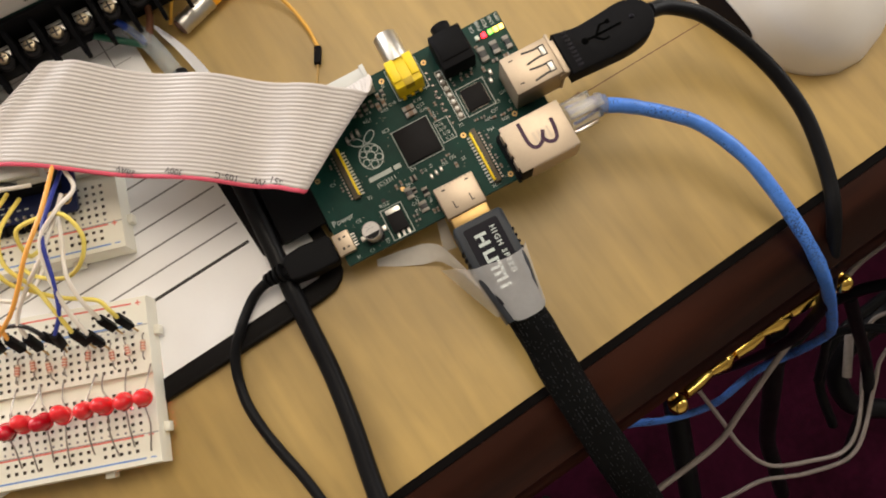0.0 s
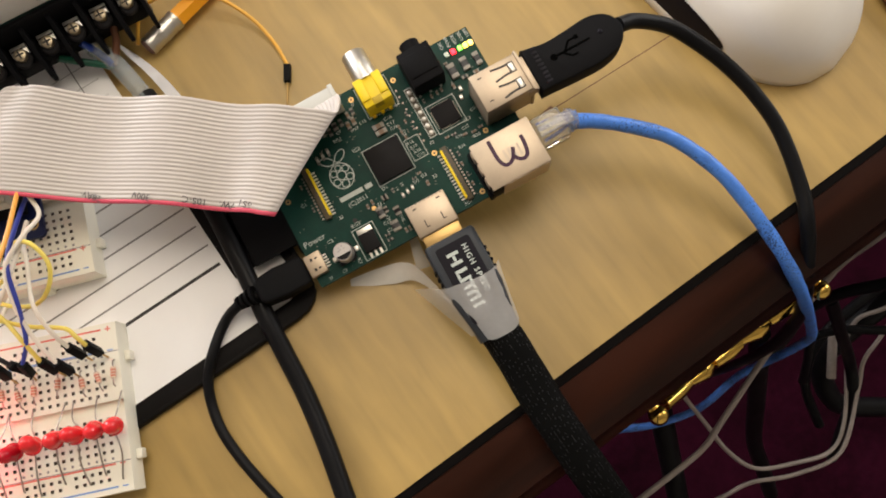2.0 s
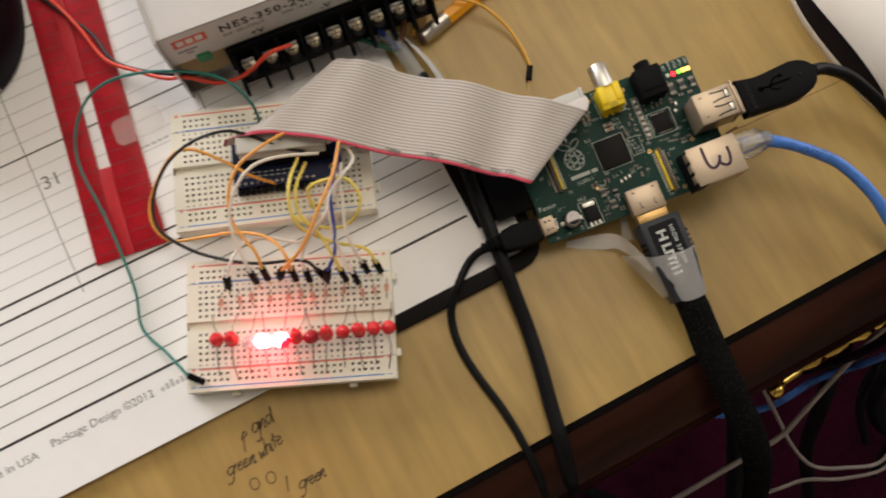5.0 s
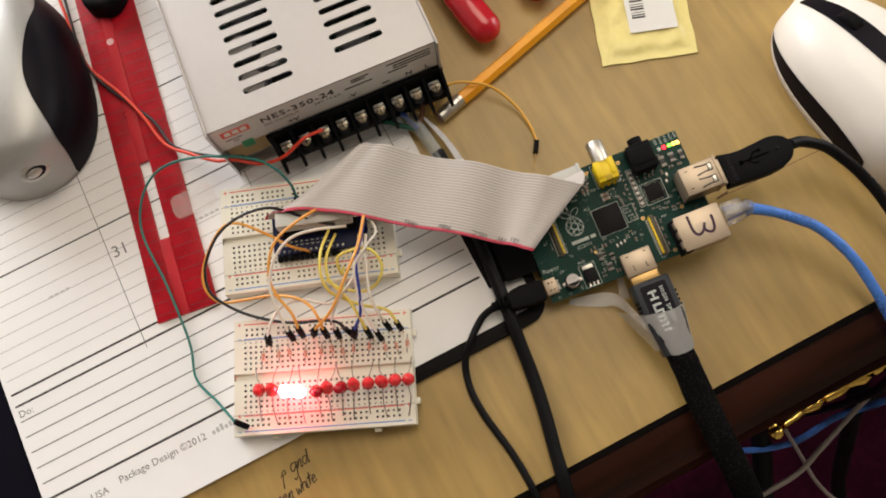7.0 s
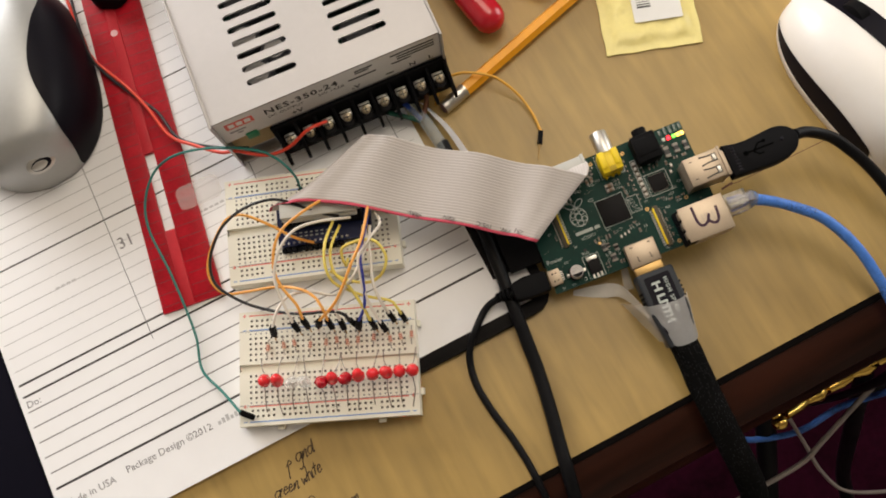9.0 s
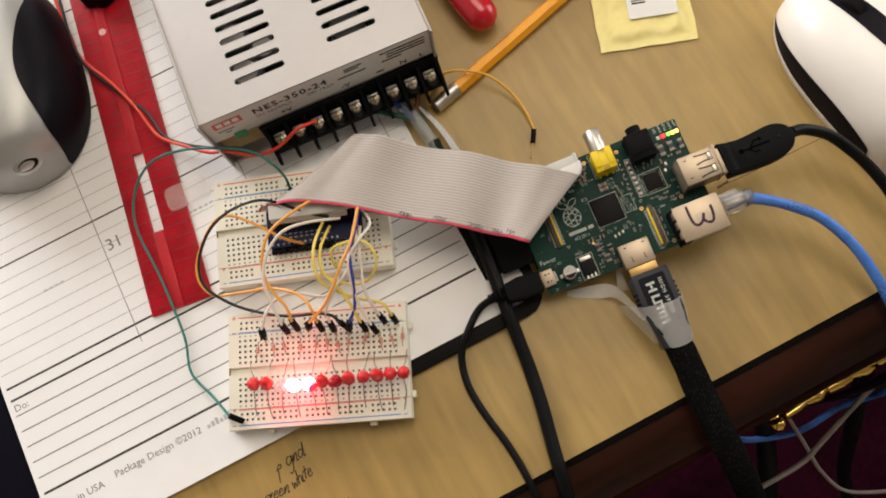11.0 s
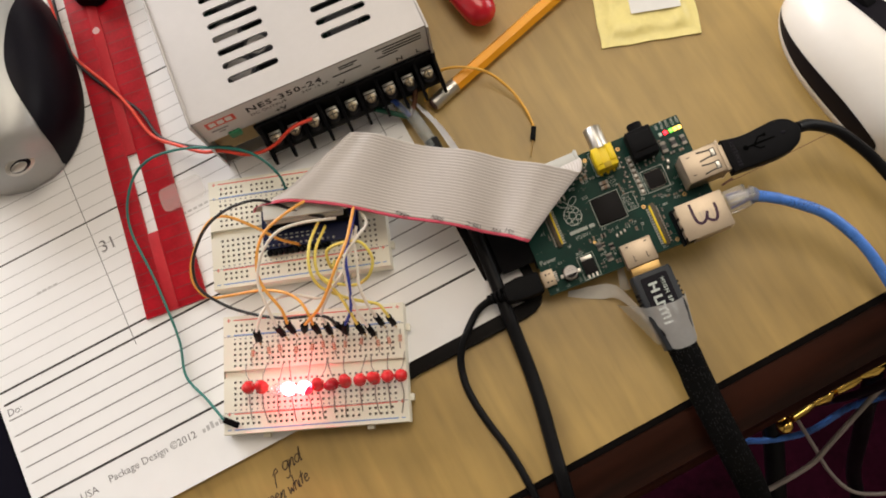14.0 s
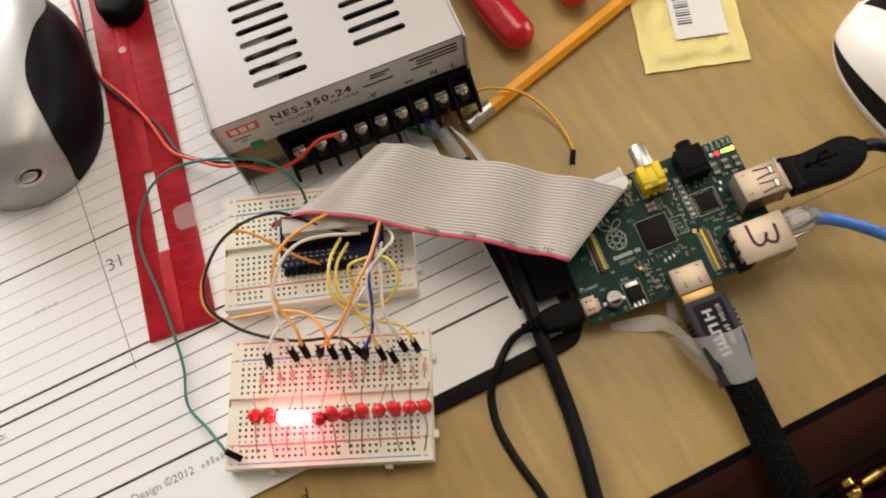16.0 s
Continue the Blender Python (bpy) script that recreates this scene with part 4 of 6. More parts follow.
# black audio jack
au = part("audio_jack", bx(B(), 58.2, 41.8, 0.1, 69.8, 54.8, 9.8, 0.5), PLASTIC_BLACK, board, "black audio jack")
part("collar", turned(B(), (64.2, 54.6, 5.6), (0, 1, 0), [(0, 3.4), (3.4, 3.4), (3.7, 3.1), (3.71, 1.8)], 22), PLASTIC_BLACK, au)
part("step", bx(B(), 59.0, 44.6, 9.7, 69.0, 52.6, 10.3, 0.3), PLASTIC_BLACK, au)
for x, y in ((59.2, 41.2), (63.2, 41.2), (67.2, 41.2), (69.6, 45.0), (69.6, 49.6)):
    part("solder_tab", bx(B(), x, y, 0.02, x + 0.8, y + 0.8, 1.0, 0.1), STEEL, au)

# pin header beside the jack, its solder holes and the flat cable connectors
hdr = part("test_header", bx(B(), 55.6, 27.0, 0.02, 58.2, 46.4, 0.06), SILK, board, "white framed test header")
part("ground", bx(B(), 55.85, 27.25, 0.05, 57.95, 46.15, 0.09), BAR_BROWN, hdr)
for k in range(7):
    part("ring", turned(B(), (56.9, 28.8 + k * 2.65, 0.08), (0, 0, 1), [(0, 0.85), (0.25, 0.8), (0.45, 0.35)], 12), STEEL, hdr)
_b = B()
for k in range(9):
    cyl(_b, (53.3, 27.6 + k * 2.5, 0.02), (53.3, 27.6 + k * 2.5, 0.12), 0.4, n=8)
tagged(part("vias", _b, LEAD, board), kind="stuff")




def flat_socket(x, y0, y1, side, name):
    """Side is where the short pins come out; the lift-up bar lies on the other."""
    lo, hi = sorted((x - side * 1.7, x + side * 0.5))
    s = part(name, bx(B(), lo, y0, 0.05, hi, y1, 2.0, 0.15), BAR_BROWN, board, "flat cable connector with a yellow latch")
    lo, hi = sorted((x + side * 0.05, x + side * 0.85))
    part("latch", bx(B(), lo, y0 + 0.9, 0.05, hi, y1 - 0.9, 2.25, 0.1), YELLOW_RCA, s, "yellow latch")
    n = int((y1 - y0 - 1.6) / 1.2)
    for rows, a, b in (("pins", x + side * 0.9, x + side * 2.2), ("far_pins", x - side * 2.9, x - side * 2.2)):
        bm = B()
        a, b = sorted((a, b))
        for k in range(n):
            y = y0 + 1.0 + k * 1.2
            bx(bm, a, y, 0.02, b, y + 0.5, 0.5)
        tagged(part(rows, bm, IDC_GREY if rows == "pins" else LEAD, s), kind="stuff")
    return s


flat_socket(13.6, 19.0, 38.5, 1, "display_connector")
flat_socket(56.9, 2.0, 22.0, -1, "camera_connector")

# indicator lights
for x, c, glow, hot in ((74.4, (0.6, 0.7, 0.6), 0, 0), (76.9, (1.0, 0.012, 0.02), 1, 7), (79.5, (0.25, 1.0, 0.10), 1, 1.6), (81.6, (1.0, 0.66, 0.10), 1, 3), (83.6, (1.0, 0.52, 0.10), 1, 4)):
    m = surface("indicator", c, 0.4, emit=hot, emit_colour=c)
    part("indicator_light", bx(B(), x - 0.75, 49.2, 0.05, x + 0.75, 50.9, 0.95, 0.15), m, board, "glowing indicator light" if glow else "")

# small parts: (x, y, along x, along y, height, kind)
SMALL = surface("brown_ceramic", (0.16, 0.10, 0.06), 0.5)
CAP = surface("solder_cap", (0.24, 0.225, 0.20), 0.5, 0.5, vary=0.2)
RES = surface("black_resistor", (0.02, 0.02, 0.022), 0.4)


def chip_part(x, y, lx, ly, h, mat):
    c = part("component", bx(B(), x - lx / 2, y - ly / 2, 0.05, x + lx / 2, y + ly / 2, h, 0.06), mat, board)
    lon = lx >= ly
    for s in (-1, 1):
        cx, cy = (x + s * lx * 0.42, y) if lon else (x, y + s * ly * 0.42)
        a, b = (lx * 0.17, ly * 0.53) if lon else (lx * 0.53, ly * 0.17)
        part("end_cap", bx(B(), cx - a, cy - b, 0.03, cx + a, cy + b, h + 0.04, 0.04), CAP, c)


for x, y, lx, ly, h, m in (
    (73.4, 43.8, 2.6, 4.6, 1.5, RES), (78.2, 44.2, 2.4, 4.0, 1.4, RES), (82.8, 43.8, 2.0, 4.0, 1.4, RES),
    (42.2, 39.2, 3.4, 1.7, 1.3, SMALL), (42.2, 37.0, 3.4, 1.7, 1.3, SMALL), (35.6, 45.2, 1.4, 2.6, 0.9, SMALL), (33.4, 44.6, 1.3, 2.4, 0.9, SMALL),
    (29.0, 12.6, 2.2, 3.4, 1.3, RES), (32.6, 16.6, 1.8, 1.8, 0.9, CHIP), (34.2, 10.6, 2.0, 2.6, 0.8, CHIP),
    (18.6, 38.8, 0.9, 2.4, 0.7, STEEL), (20.8, 39.4, 0.9, 2.4, 0.7, STEEL), (23.0, 39.8, 0.9, 2.4, 0.7, STEEL),
    (26.8, 45.6, 1.2, 2.2, 0.8, RES), (29.2, 46.6, 1.6, 2.2, 0.9, RES), (24.6, 46.4, 1.1, 2.2, 0.7, SMALL),
    (71.2, 39.2, 1.0, 1.8, 0.7, SMALL), (72.8, 37.4, 1.0, 1.8, 0.7, STEEL), (71.6, 34.6, 1.0, 1.6, 0.6, STEEL),
    (47.6, 14.0, 1.0, 1.6, 0.6, SMALL), (38.4, 14.4, 0.8, 1.6, 0.5, STEEL), (40.4, 14.8, 0.8, 1.6, 0.5, STEEL), (42.4, 15.2, 0.8, 1.6, 0.5, STEEL),
    (48.2, 35.6, 0.7, 1.4, 0.5, SMALL), (48.2, 33.6, 0.7, 1.4, 0.5, SMALL), (48.6, 31.4, 0.7, 1.4, 0.5, SMALL),
    (66.4, 22.6, 1.6, 0.8, 0.5, SMALL), (69.6, 22.0, 1.6, 0.8, 0.5, SMALL), (72.4, 22.4, 1.4, 0.8, 0.5, SMALL), (63.2, 24.4, 1.4, 0.8, 0.5, RES), (65.2, 40.0, 0.7, 1.3, 0.5, SMALL), (67.0, 40.2, 0.7, 1.3, 0.5, SMALL), (63.0, 39.8, 0.7, 1.3, 0.5, SMALL),
    (26.2, 16.6, 0.8, 1.6, 0.5, SMALL), (28.2, 17.2, 0.8, 1.6, 0.5, SMALL),
    (27.6, 3.2, 1.6, 0.8, 0.5, RES), (27.6, 5.0, 1.6, 0.8, 0.5, RES), (31.4, 6.4, 2.6, 3.2, 0.8, RES), (33.8, 3.4, 0.8, 1.5, 0.5, SMALL), (35.2, 3.4, 0.8, 1.5, 0.5, SMALL),
    (31.0, 12.8, 1.4, 1.8, 0.7, CHIP), (36.2, 17.4, 0.7, 1.3, 0.4, RES), (44.4, 17.6, 1.3, 0.7, 0.4, RES), (46.6, 18.4, 1.3, 0.7, 0.4, SMALL),
    (52.4, 33.2, 0.7, 1.3, 0.4, RES), (51.0, 36.4, 0.7, 1.3, 0.4, SMALL), (52.6, 38.6, 0.7, 1.3, 0.4, RES), (60.8, 24.6, 1.3, 0.7, 0.4, SMALL), (59.8, 39.6, 0.7, 1.3, 0.4, RES),
    (60.8, 6.6, 0.7, 1.4, 0.4, SMALL), (60.8, 10.2, 0.7, 1.4, 0.4, RES), (60.8, 14.2, 0.7, 1.4, 0.4, SMALL), (61.4, 17.8, 0.7, 1.4, 0.4, RES),
    (36.8, 48.4, 1.2, 2.2, 0.8, RES), (34.8, 48.0, 1.1, 2.0, 0.7, SMALL), (31.6, 46.8, 1.2, 2.2, 0.8, RES), (72.6, 47.6, 1.2, 0.7, 0.5, SMALL), (76.2, 40.2, 1.8, 1.2, 0.7, RES), (80.4, 40.0, 1.8, 1.2, 0.7, SMALL),
    (9.6, 24.6, 0.7, 1.4, 0.4, RES), (9.4, 33.4, 0.7, 1.4, 0.4, SMALL)):
    chip_part(x, y, lx, ly, h, m)
for x, y in ((62.2, 2.6), (54.2, 51.4), (54.4, 22.0), (3.2, 31.2), (38.4, 52.4), (73.2, 20.4)):
    r = part("fiducial", turned(B(), (x, y, 0.01), (0, 0, 1), [(0, 0.95), (0.05, 0.95)], 14), GOLD, board, "gold ring")
    part("hole", turned(B(), (x, y, 0.05), (0, 0, 1), [(0, 0.42), (0.06, 0.42)], 10), INK_BLACK, r)
for x, y in ((27.8, 15.2), (20.2, 14.6)):
    part("test_point", turned(B(), (x, y, 0.01), (0, 0, 1), [(0, 0.8), (0.05, 0.8)], 12), GOLD if x > 25 else INK_BLACK, board)


# white printing: readable marks as letters, the maker's mark as plain loops
random.seed(5)
_b = B()
for _k in range(150):
    _x, _y = random.uniform(2, 83), random.uniform(1.5, 47)
    cyl(_b, (_x, _y, 0.0), (_x, _y, 0.02), random.choice((0.16, 0.22)), n=6)
tagged(part("via_dots", _b, CAP, board, "tiny plated via holes"), kind="stuff")


def silk(text, x, y, size=1.9, turn=0):
    lettering("silk_print", text, size, SILK, board, P(x, y, 0.03, 0, 0, turn), 0.01)


for text, x, y, size, turn in (("Power", 1.0, 14.2, 3.0, 0), ("RG2", 18.0, 12.6, 1.9, 0), ("C2", 8.6, 11.8, 1.7, 0), ("C6", 16.0, 0.8, 1.7, 90), ("C3", 8.4, 0.7, 1.6, 0), ("S1", 3.6, 0.8, 1.6, 0), ("S2", 15.8, 17.2, 1.7, 0), ("TP1", 29.0, 14.8, 1.8, 0), ("D1", 33.0, 19.0, 1.8, 0), ("C11", 28.0, 8.2, 1.7, 0), ("C12", 28.0, 5.6, 1.7, 0), ("R12", 35.0, 6.6, 1.5, 90), ("IC1", 31.0, 9.0, 1.5, 90), ("L1", 38.0, 16.8, 1.4, 90), ("L2", 40.2, 17.2, 1.4, 90), ("D2", 43.4, 15.8, 1.7, 0), ("D3", 46.6, 16.4, 1.7, 0), ("S3", 50.0, 14.4, 1.7, 0), ("IC2", 30.4, 35.4, 1.9, 0), ("C18", 45.2, 36.0, 1.6, 0), ("C16", 44.8, 40.0, 1.8, 0), ("C17", 44.8, 37.8, 1.8, 0), ("R15", 49.4, 32.0, 1.5, 90), ("R16", 47.6, 28.6, 1.7, 0), ("R17", 48.0, 26.8, 1.7, 0), ("R18", 48.4, 25.0, 1.7, 0), ("C19", 48.8, 23.2, 1.7, 0), ("S4", 50.6, 42.6, 1.7, 0), ("P2", 54.6, 25.0, 1.7, 0), ("IC3", 68.6, 26.4, 1.7, 0), ("C30", 72.0, 28.6, 1.5, 0), ("C27", 66.4, 24.2, 1.6, 0), ("R23", 63.2, 22.6, 1.5, 0), ("R20", 68.6, 20.0, 1.6, 0), ("C31", 73.4, 24.4, 1.5, 0), ("R24", 62.4, 19.0, 1.5, 0), ("RG1", 26.2, 41.6, 1.7, 0), ("RG3", 33.2, 42.2, 1.6, 0), ("C15", 36.8, 43.0, 1.6, 0), ("C9", 28.4, 43.8, 1.5, 0), ("C1", 6.4, 27.0, 1.7, 0), ("FD1", 55.0, 1.0, 1.6, 0), ("FD2", 38.6, 50.0, 1.4, 90), ("OK", 74.8, 52.6, 1.9, 90), ("PWR", 77.4, 52.2, 1.9, 90), ("FDX", 79.8, 52.2, 1.9, 90), ("LNK", 82.2, 52.2, 1.9, 90), ("10M", 84.6, 52.2, 1.9, 90)):
    silk(text, x, y, size, turn)
part("silk_frame", quad_frame(B(), 47.2, 22.6, 52.6, 30.8), SILK, board)
part("silk_frame", quad_frame(B(), 40.6, 43.0, 52.4, 55.0), SILK, board)
_b = B()
for x, w in ((19.0, 8.6), (28.4, 2.6)):
    bx(_b, x, 22.2, 0.0, x + w, 23.8, 0.03)
part("maker_bars", _b, SILK, board, "white printed bars")
lettering("silk_print", "(C)2011", 2.2, SILK, board, P(20.6, 19.4, 0.03), 0.01)


def loop(bm, cx, cy, rx, ry, w=0.32, a0=0, a1=360, turn=0):
    pts = []
    for k in range(17):
        a = radians(a0 + (a1 - a0) * k / 16)
        x, y = rx * math.cos(a), ry * math.sin(a)
        c, s = math.cos(radians(turn)), math.sin(radians(turn))
        pts.append((cx + c * x - s * y, cy + s * x + c * y))
    stroke(bm, pts, w, 0.0, 0.03)


for cx, cy, rx, ry, turn in ((23.4, 30.6, 1.55, 1.55, 0), (21.2, 32.2, 1.15, 1.15, 0), (25.6, 32.2, 1.15, 1.15, 0), (21.0, 29.0, 1.2, 1.2, 0), (25.8, 29.0, 1.2, 1.2, 0), (23.4, 27.4, 1.3, 1.3, 0), (23.4, 33.4, 1.0, 1.0, 0), (23.4, 30.4, 4.1, 4.6, 0), (21.0, 37.0, 2.5, 1.35, -35), (25.8, 37.0, 2.5, 1.35, 35)):
    _b = B()
    loop(_b, cx, cy, rx, ry, turn=turn)
    part("printed_loop", _b, SILK, board)

# ribbon plug on the pin header
part("pin_header", bx(B(), 0.6, 49.6, 0.05, 33.8, 54.8, 2.5, 0.2), PLASTIC_BLACK, board, "black pin header")
plug = part("ribbon_plug", bx(B(), -0.6, 49.0, 2.6, 35.0, 55.4, 10.0, 0.4), IDC_GREY, board, "pale grey ribbon plug")
part("strain_bar", bx(B(), -0.6, 49.2, 10.4, 35.0, 55.2, 13.0, 0.5), IDC_GREY, plug)
for x in (-0.6, 33.4):
    part("clip", bx(B(), x, 48.6, 6.0, x + 1.6, 55.8, 13.4, 0.3), IDC_GREY, plug)

# ---- grey ribbon cable: 26 wires side by side, folded at both ends ----
ribbon = thing("ribbon_cable", Matrix(), "wide grey ribbon cable with one red edge wire", "cable")
EDGE_FAR = [(33.2, 52.1, 27.5), (33.9, 49.7, 30.2), (32.7, 46.2, 32.4), (29.9, 43.7, 34.2), (25.1, 46.3, 36.2), (11.0, 54.6, 38.4), (-5.5, 65.2, 38.6), (-22.0, 75.8, 37.0), (-40.9, 87.9, 37.7), (-52.6, 95.3, 38.7), (-58.9, 97.9, 37.6), (-65.0, 94.9, 33.6), (-72.9, 85.5, 28.0), (-80.7, 76.3, 24.0)]
EDGE_RED = [(-0.1, 50.6, 26.0), (-0.5, 44.6, 27.6), (-0.6, 33.0, 28.4), (-1.6, 23.7, 29.8), (-4.6, 24.1, 32.2), (-12.1, 29.9, 31.3), (-25.5, 38.3, 31.4), (-46.2, 51.1, 31.8), (-68.2, 64.4, 33.2), (-88.2, 75.6, 34.6), (-98.7, 80.1, 34.2), (-105.5, 82.5, 32.0), (-112.1, 84.7, 28.0), (-114.7, 84.3, 24.0)]
_fa, _re = smooth_path(EDGE_FAR, 7), smooth_path(EDGE_RED, 7)
for _k, (_p, _q) in enumerate(zip(_fa, _re)):
    _s = max(0, min(1, (_k - 30) / 6, (66 - _k) / 6))
    _p.z += _s * 2.0 * math.sin(_k * 0.45)
    _q.z += _s * 1.8 * math.sin(_k * 0.45 + 0.5)


def ribbon_mesh(lo, hi, wires=26, across=5):
    bm = B()
    rows = []
    for i, (a, b) in enumerate(zip(_fa, _re)):
        d = (_fa[min(i + 1, len(_fa) - 1)] - _fa[max(i - 1, 0)]).normalized()
        e = (b - a)
        nrm = d.cross(e).normalized()
        row = []
        n = (hi - lo) * across
        for s in (1, -1):
            seq = range(n + 1) if s == 1 else range(n, -1, -1)
            for k in seq:
                f = (lo * across + k) / (wires * across)
                w = abs(math.sin(math.pi * f * wires)) ** 0.55
                row.append(bm.verts.new(a + e * f - nrm * (s * (0.33 + 0.20 * w))))
        rows.append(row)
    for r, q in zip(rows, rows[1:]):
        m = len(r)
        for k in range(m):
            bm.faces.new((r[k], r[(k + 1) % m], q[(k + 1) % m], q[k]))
    bm.faces.new(rows[0][::-1])
    bm.faces.new(rows[-1])
    bmesh.ops.recalc_face_normals(bm, faces=bm.faces[:])
    return bm


part("ribbon_band", ribbon_mesh(0, 25), RIBBON_GREY, ribbon, "parallel grey wires", sharp=60)
part("red_wire", ribbon_mesh(25, 26), RIBBON_RED, ribbon, "red edge wire", sharp=60)


def ribbon_spot(i, f, lift=0.75):
    a, b = _fa[i], _re[i]
    d = (_fa[i + 1] - _fa[i - 1]).normalized()
    e = (b - a).normalized()
    n = d.cross(e).normalized()
    n = n if n.z > 0 else -n
    ex = (-d - e * (-d).dot(e)).normalized()
    ey = n.cross(ex)
    m = Matrix((ex, ey, n)).transposed().to_4x4()
    m.translation = (a + (b - a) * f + n * lift) * MM
    return m


INK_RIB = surface("faint_dark_print", (0.07, 0.06, 0.06), 0.6)
for text, i in (("2651", 33), ("VW-1", 37), ("105-C", 41), ("300V", 46), ("28AWG", 51)):
    ob = lettering("print", text, 3.0, INK_RIB, ribbon, ribbon_spot(i, 0.905) @ P(0, 0, 0, 0, 0, 180), 0.02, "CENTER")


# ---- plugs and cables of the board ----
# video plug and its braided cable
hplug = thing("video_cable", P(43.9, -6.6, 17.6, 4.0, -3.0, 0), "thick black braided video cable with a taped plug", "cable")
_b = B()
_ring = []
for y, w, z0, z1 in ((0, 8.4, -6.0, 5.4), (-1.0, 8.9, -6.4, 5.9), (-20, 8.9, -6.4, 5.9), (-30, 7.4, -5.8, 5.4), (-35, 6.9, -5.4, 5.0)):
    o = rounded(-w, z0, w, z1, 1.6, 3)
    _ring.append([_b.verts.new((x, y, z)) for x, z in o])
for r, q in zip(_ring, _ring[1:]):
    for k in range(len(r)):
        _b.faces.new((r[k], r[(k + 1) % len(r)], q[(k + 1) % len(r)], q[k]))
_b.faces.new(_ring[0]); _b.faces.new(_ring[-1][::-1])
bmesh.ops.recalc_face_normals(_b, faces=_b.faces[:])
PLUG_GREY = surface("graphite_plug", (0.022, 0.025, 0.030), 0.42, vary=0.12, spec=0.3)
body = part("plug_body", _b, PLUG_GREY, hplug, "graphite plug body")
part("badge_panel", prism(B(), rounded(-6.2, -29, 6.0, -2.2, 1.0), 5.9, 6.05), GLOSS_BLACK, body, "dark label panel")
for s in (-1, 1):
    for k in range(4):
        part("grip_rib", bx(B(), s * 8.9 - 0.5, -9 - k * 2.2, -3, s * 8.9 + 0.5, -7.9 - k * 2.2, 5.2, 0.3), PLASTIC_BLACK, body)
lettering("print", "HIGH SPEED", 2.5, SILK, body, P(2.3, -4.4, 6.08, 0, 0, -90), 0.01, bold=0.05, space=1.3)
_b = B()
# the printed mark, as plain bars
for y0, w in ((-5.2, 1.1), (-8.4, 1.1), (-11.2, 1.1), (-14.2, 1.0), (-16.8, 1.0), (-18.9, 1.0), (-21.0, 1.0), (-23.2, 1.1)):
    part("mark_bar", stroke(B(), [(-1.6, y0), (-1.6, y0 - w)], 4.0, 6.07), SILK, body)
for y0, y1, x in ((-6.4, -8.3, -1.6), (-12.4, -14.1, -3.2), (-15.3, -20.9, -0.2)):
    part("mark_bar", stroke(B(), [(x, y0), (x, y1)], 0.9, 6.07), SILK, body)
_path = smooth_path([(44.2, -40, 15.4), (45.1, -48, 13.6), (46.1, -62.7, 9.4), (47.4, -76, 6.6), (49.2, -89, 2.0), (52.0, -104, -6), (55.6, -118, -22), (60.0, -134, -52), (66, -154, -100), (72, -176, -190), (74, -184, -300), (74, -186, -450), (74, -186, -730)], 10)
_loc = hplug.matrix_basis.inverted()
_pl = [(_loc @ (p * MM)) / MM for p in _path]
part("sleeve", tube(B(), _pl, 6.7, 20, 1, 0.72, wobble=0.05), SLEEVE, hplug, "black braided sleeve")
# woven strands over the sleeve
_b = B()
for turn_ in range(2):
    for s in range(16):
        for i in range(0, 62):
            p, q = _pl[min(i, len(_pl) - 2)], _pl[min(i + 1, len(_pl) - 1)]
            d = (q - p).normalized()
            side = d.cross(Vector((0, 0, 1))).normalized() if abs(d.z) < 0.95 else Vector((1, 0, 0))
            top = side.cross(d)
            for h in (0.0, 0.5):
                a = 2 * math.pi * (s + 0.5 * turn_) / 16
                if math.sin(a) < -0.3 or random.random() < 0.72:
                    continue
                c = p + (q - p) * h
                o = c + side * (6.75 * math.cos(a)) + top * (4.95 * math.sin(a))
                t = d * 0.30
                nn = (side * math.cos(a) + top * math.sin(a)).normalized()
                wv = t.cross(nn).normalized() * 0.11
                _b.faces.new([_b.verts.new(o + nn * 0.12 + v) for v in (-t - wv, t - wv, t + wv, -t + wv)])
tagged(part("braid", _b, FLECK, hplug, "pale flecks of woven strands"), kind="stuff")

# frosted tape over the plug, and its twisted end on the desk
tape = thing("tape", Matrix(), "frosted translucent tape wrapped over the plug", "tape")
_b = B()
_top = [(26.8, -14.6, 8.5), (30.8, -18.0, 17.0), (34.5, -21.3, 22.2), (38.4, -22.3, 24.0), (44.4, -23.2, 24.2), (50.3, -23.0, 23.6), (53.9, -21.2, 20.6), (55.7, -19.7, 14.6)]
_bot = [(36.0, -37.4, 9.5), (36.8, -38.2, 13.6), (37.7, -39.4, 17.6), (40.3, -42.5, 21.0), (44.6, -43.1, 21.8), (49.1, -42.5, 21.2), (51.7, -40.1, 17.6), (52.2, -38.2, 12.6)]
_t, _u = smooth_path(_top, 4), smooth_path(_bot, 4)
_g = [[_b.verts.new(a.lerp(b, k / 8) + Vector((0, 0, 0.35 * noise.noise((a.x * 0.3, k * 0.6, 0))))) for k in range(9)] for a, b in zip(_t, _u)]
for r, q in zip(_g, _g[1:]):
    for k in range(8):
        _b.faces.new((r[k], r[k + 1], q[k + 1], q[k]))
part("wrap", _b, TAPE, tape, sharp=180)
_b = B()
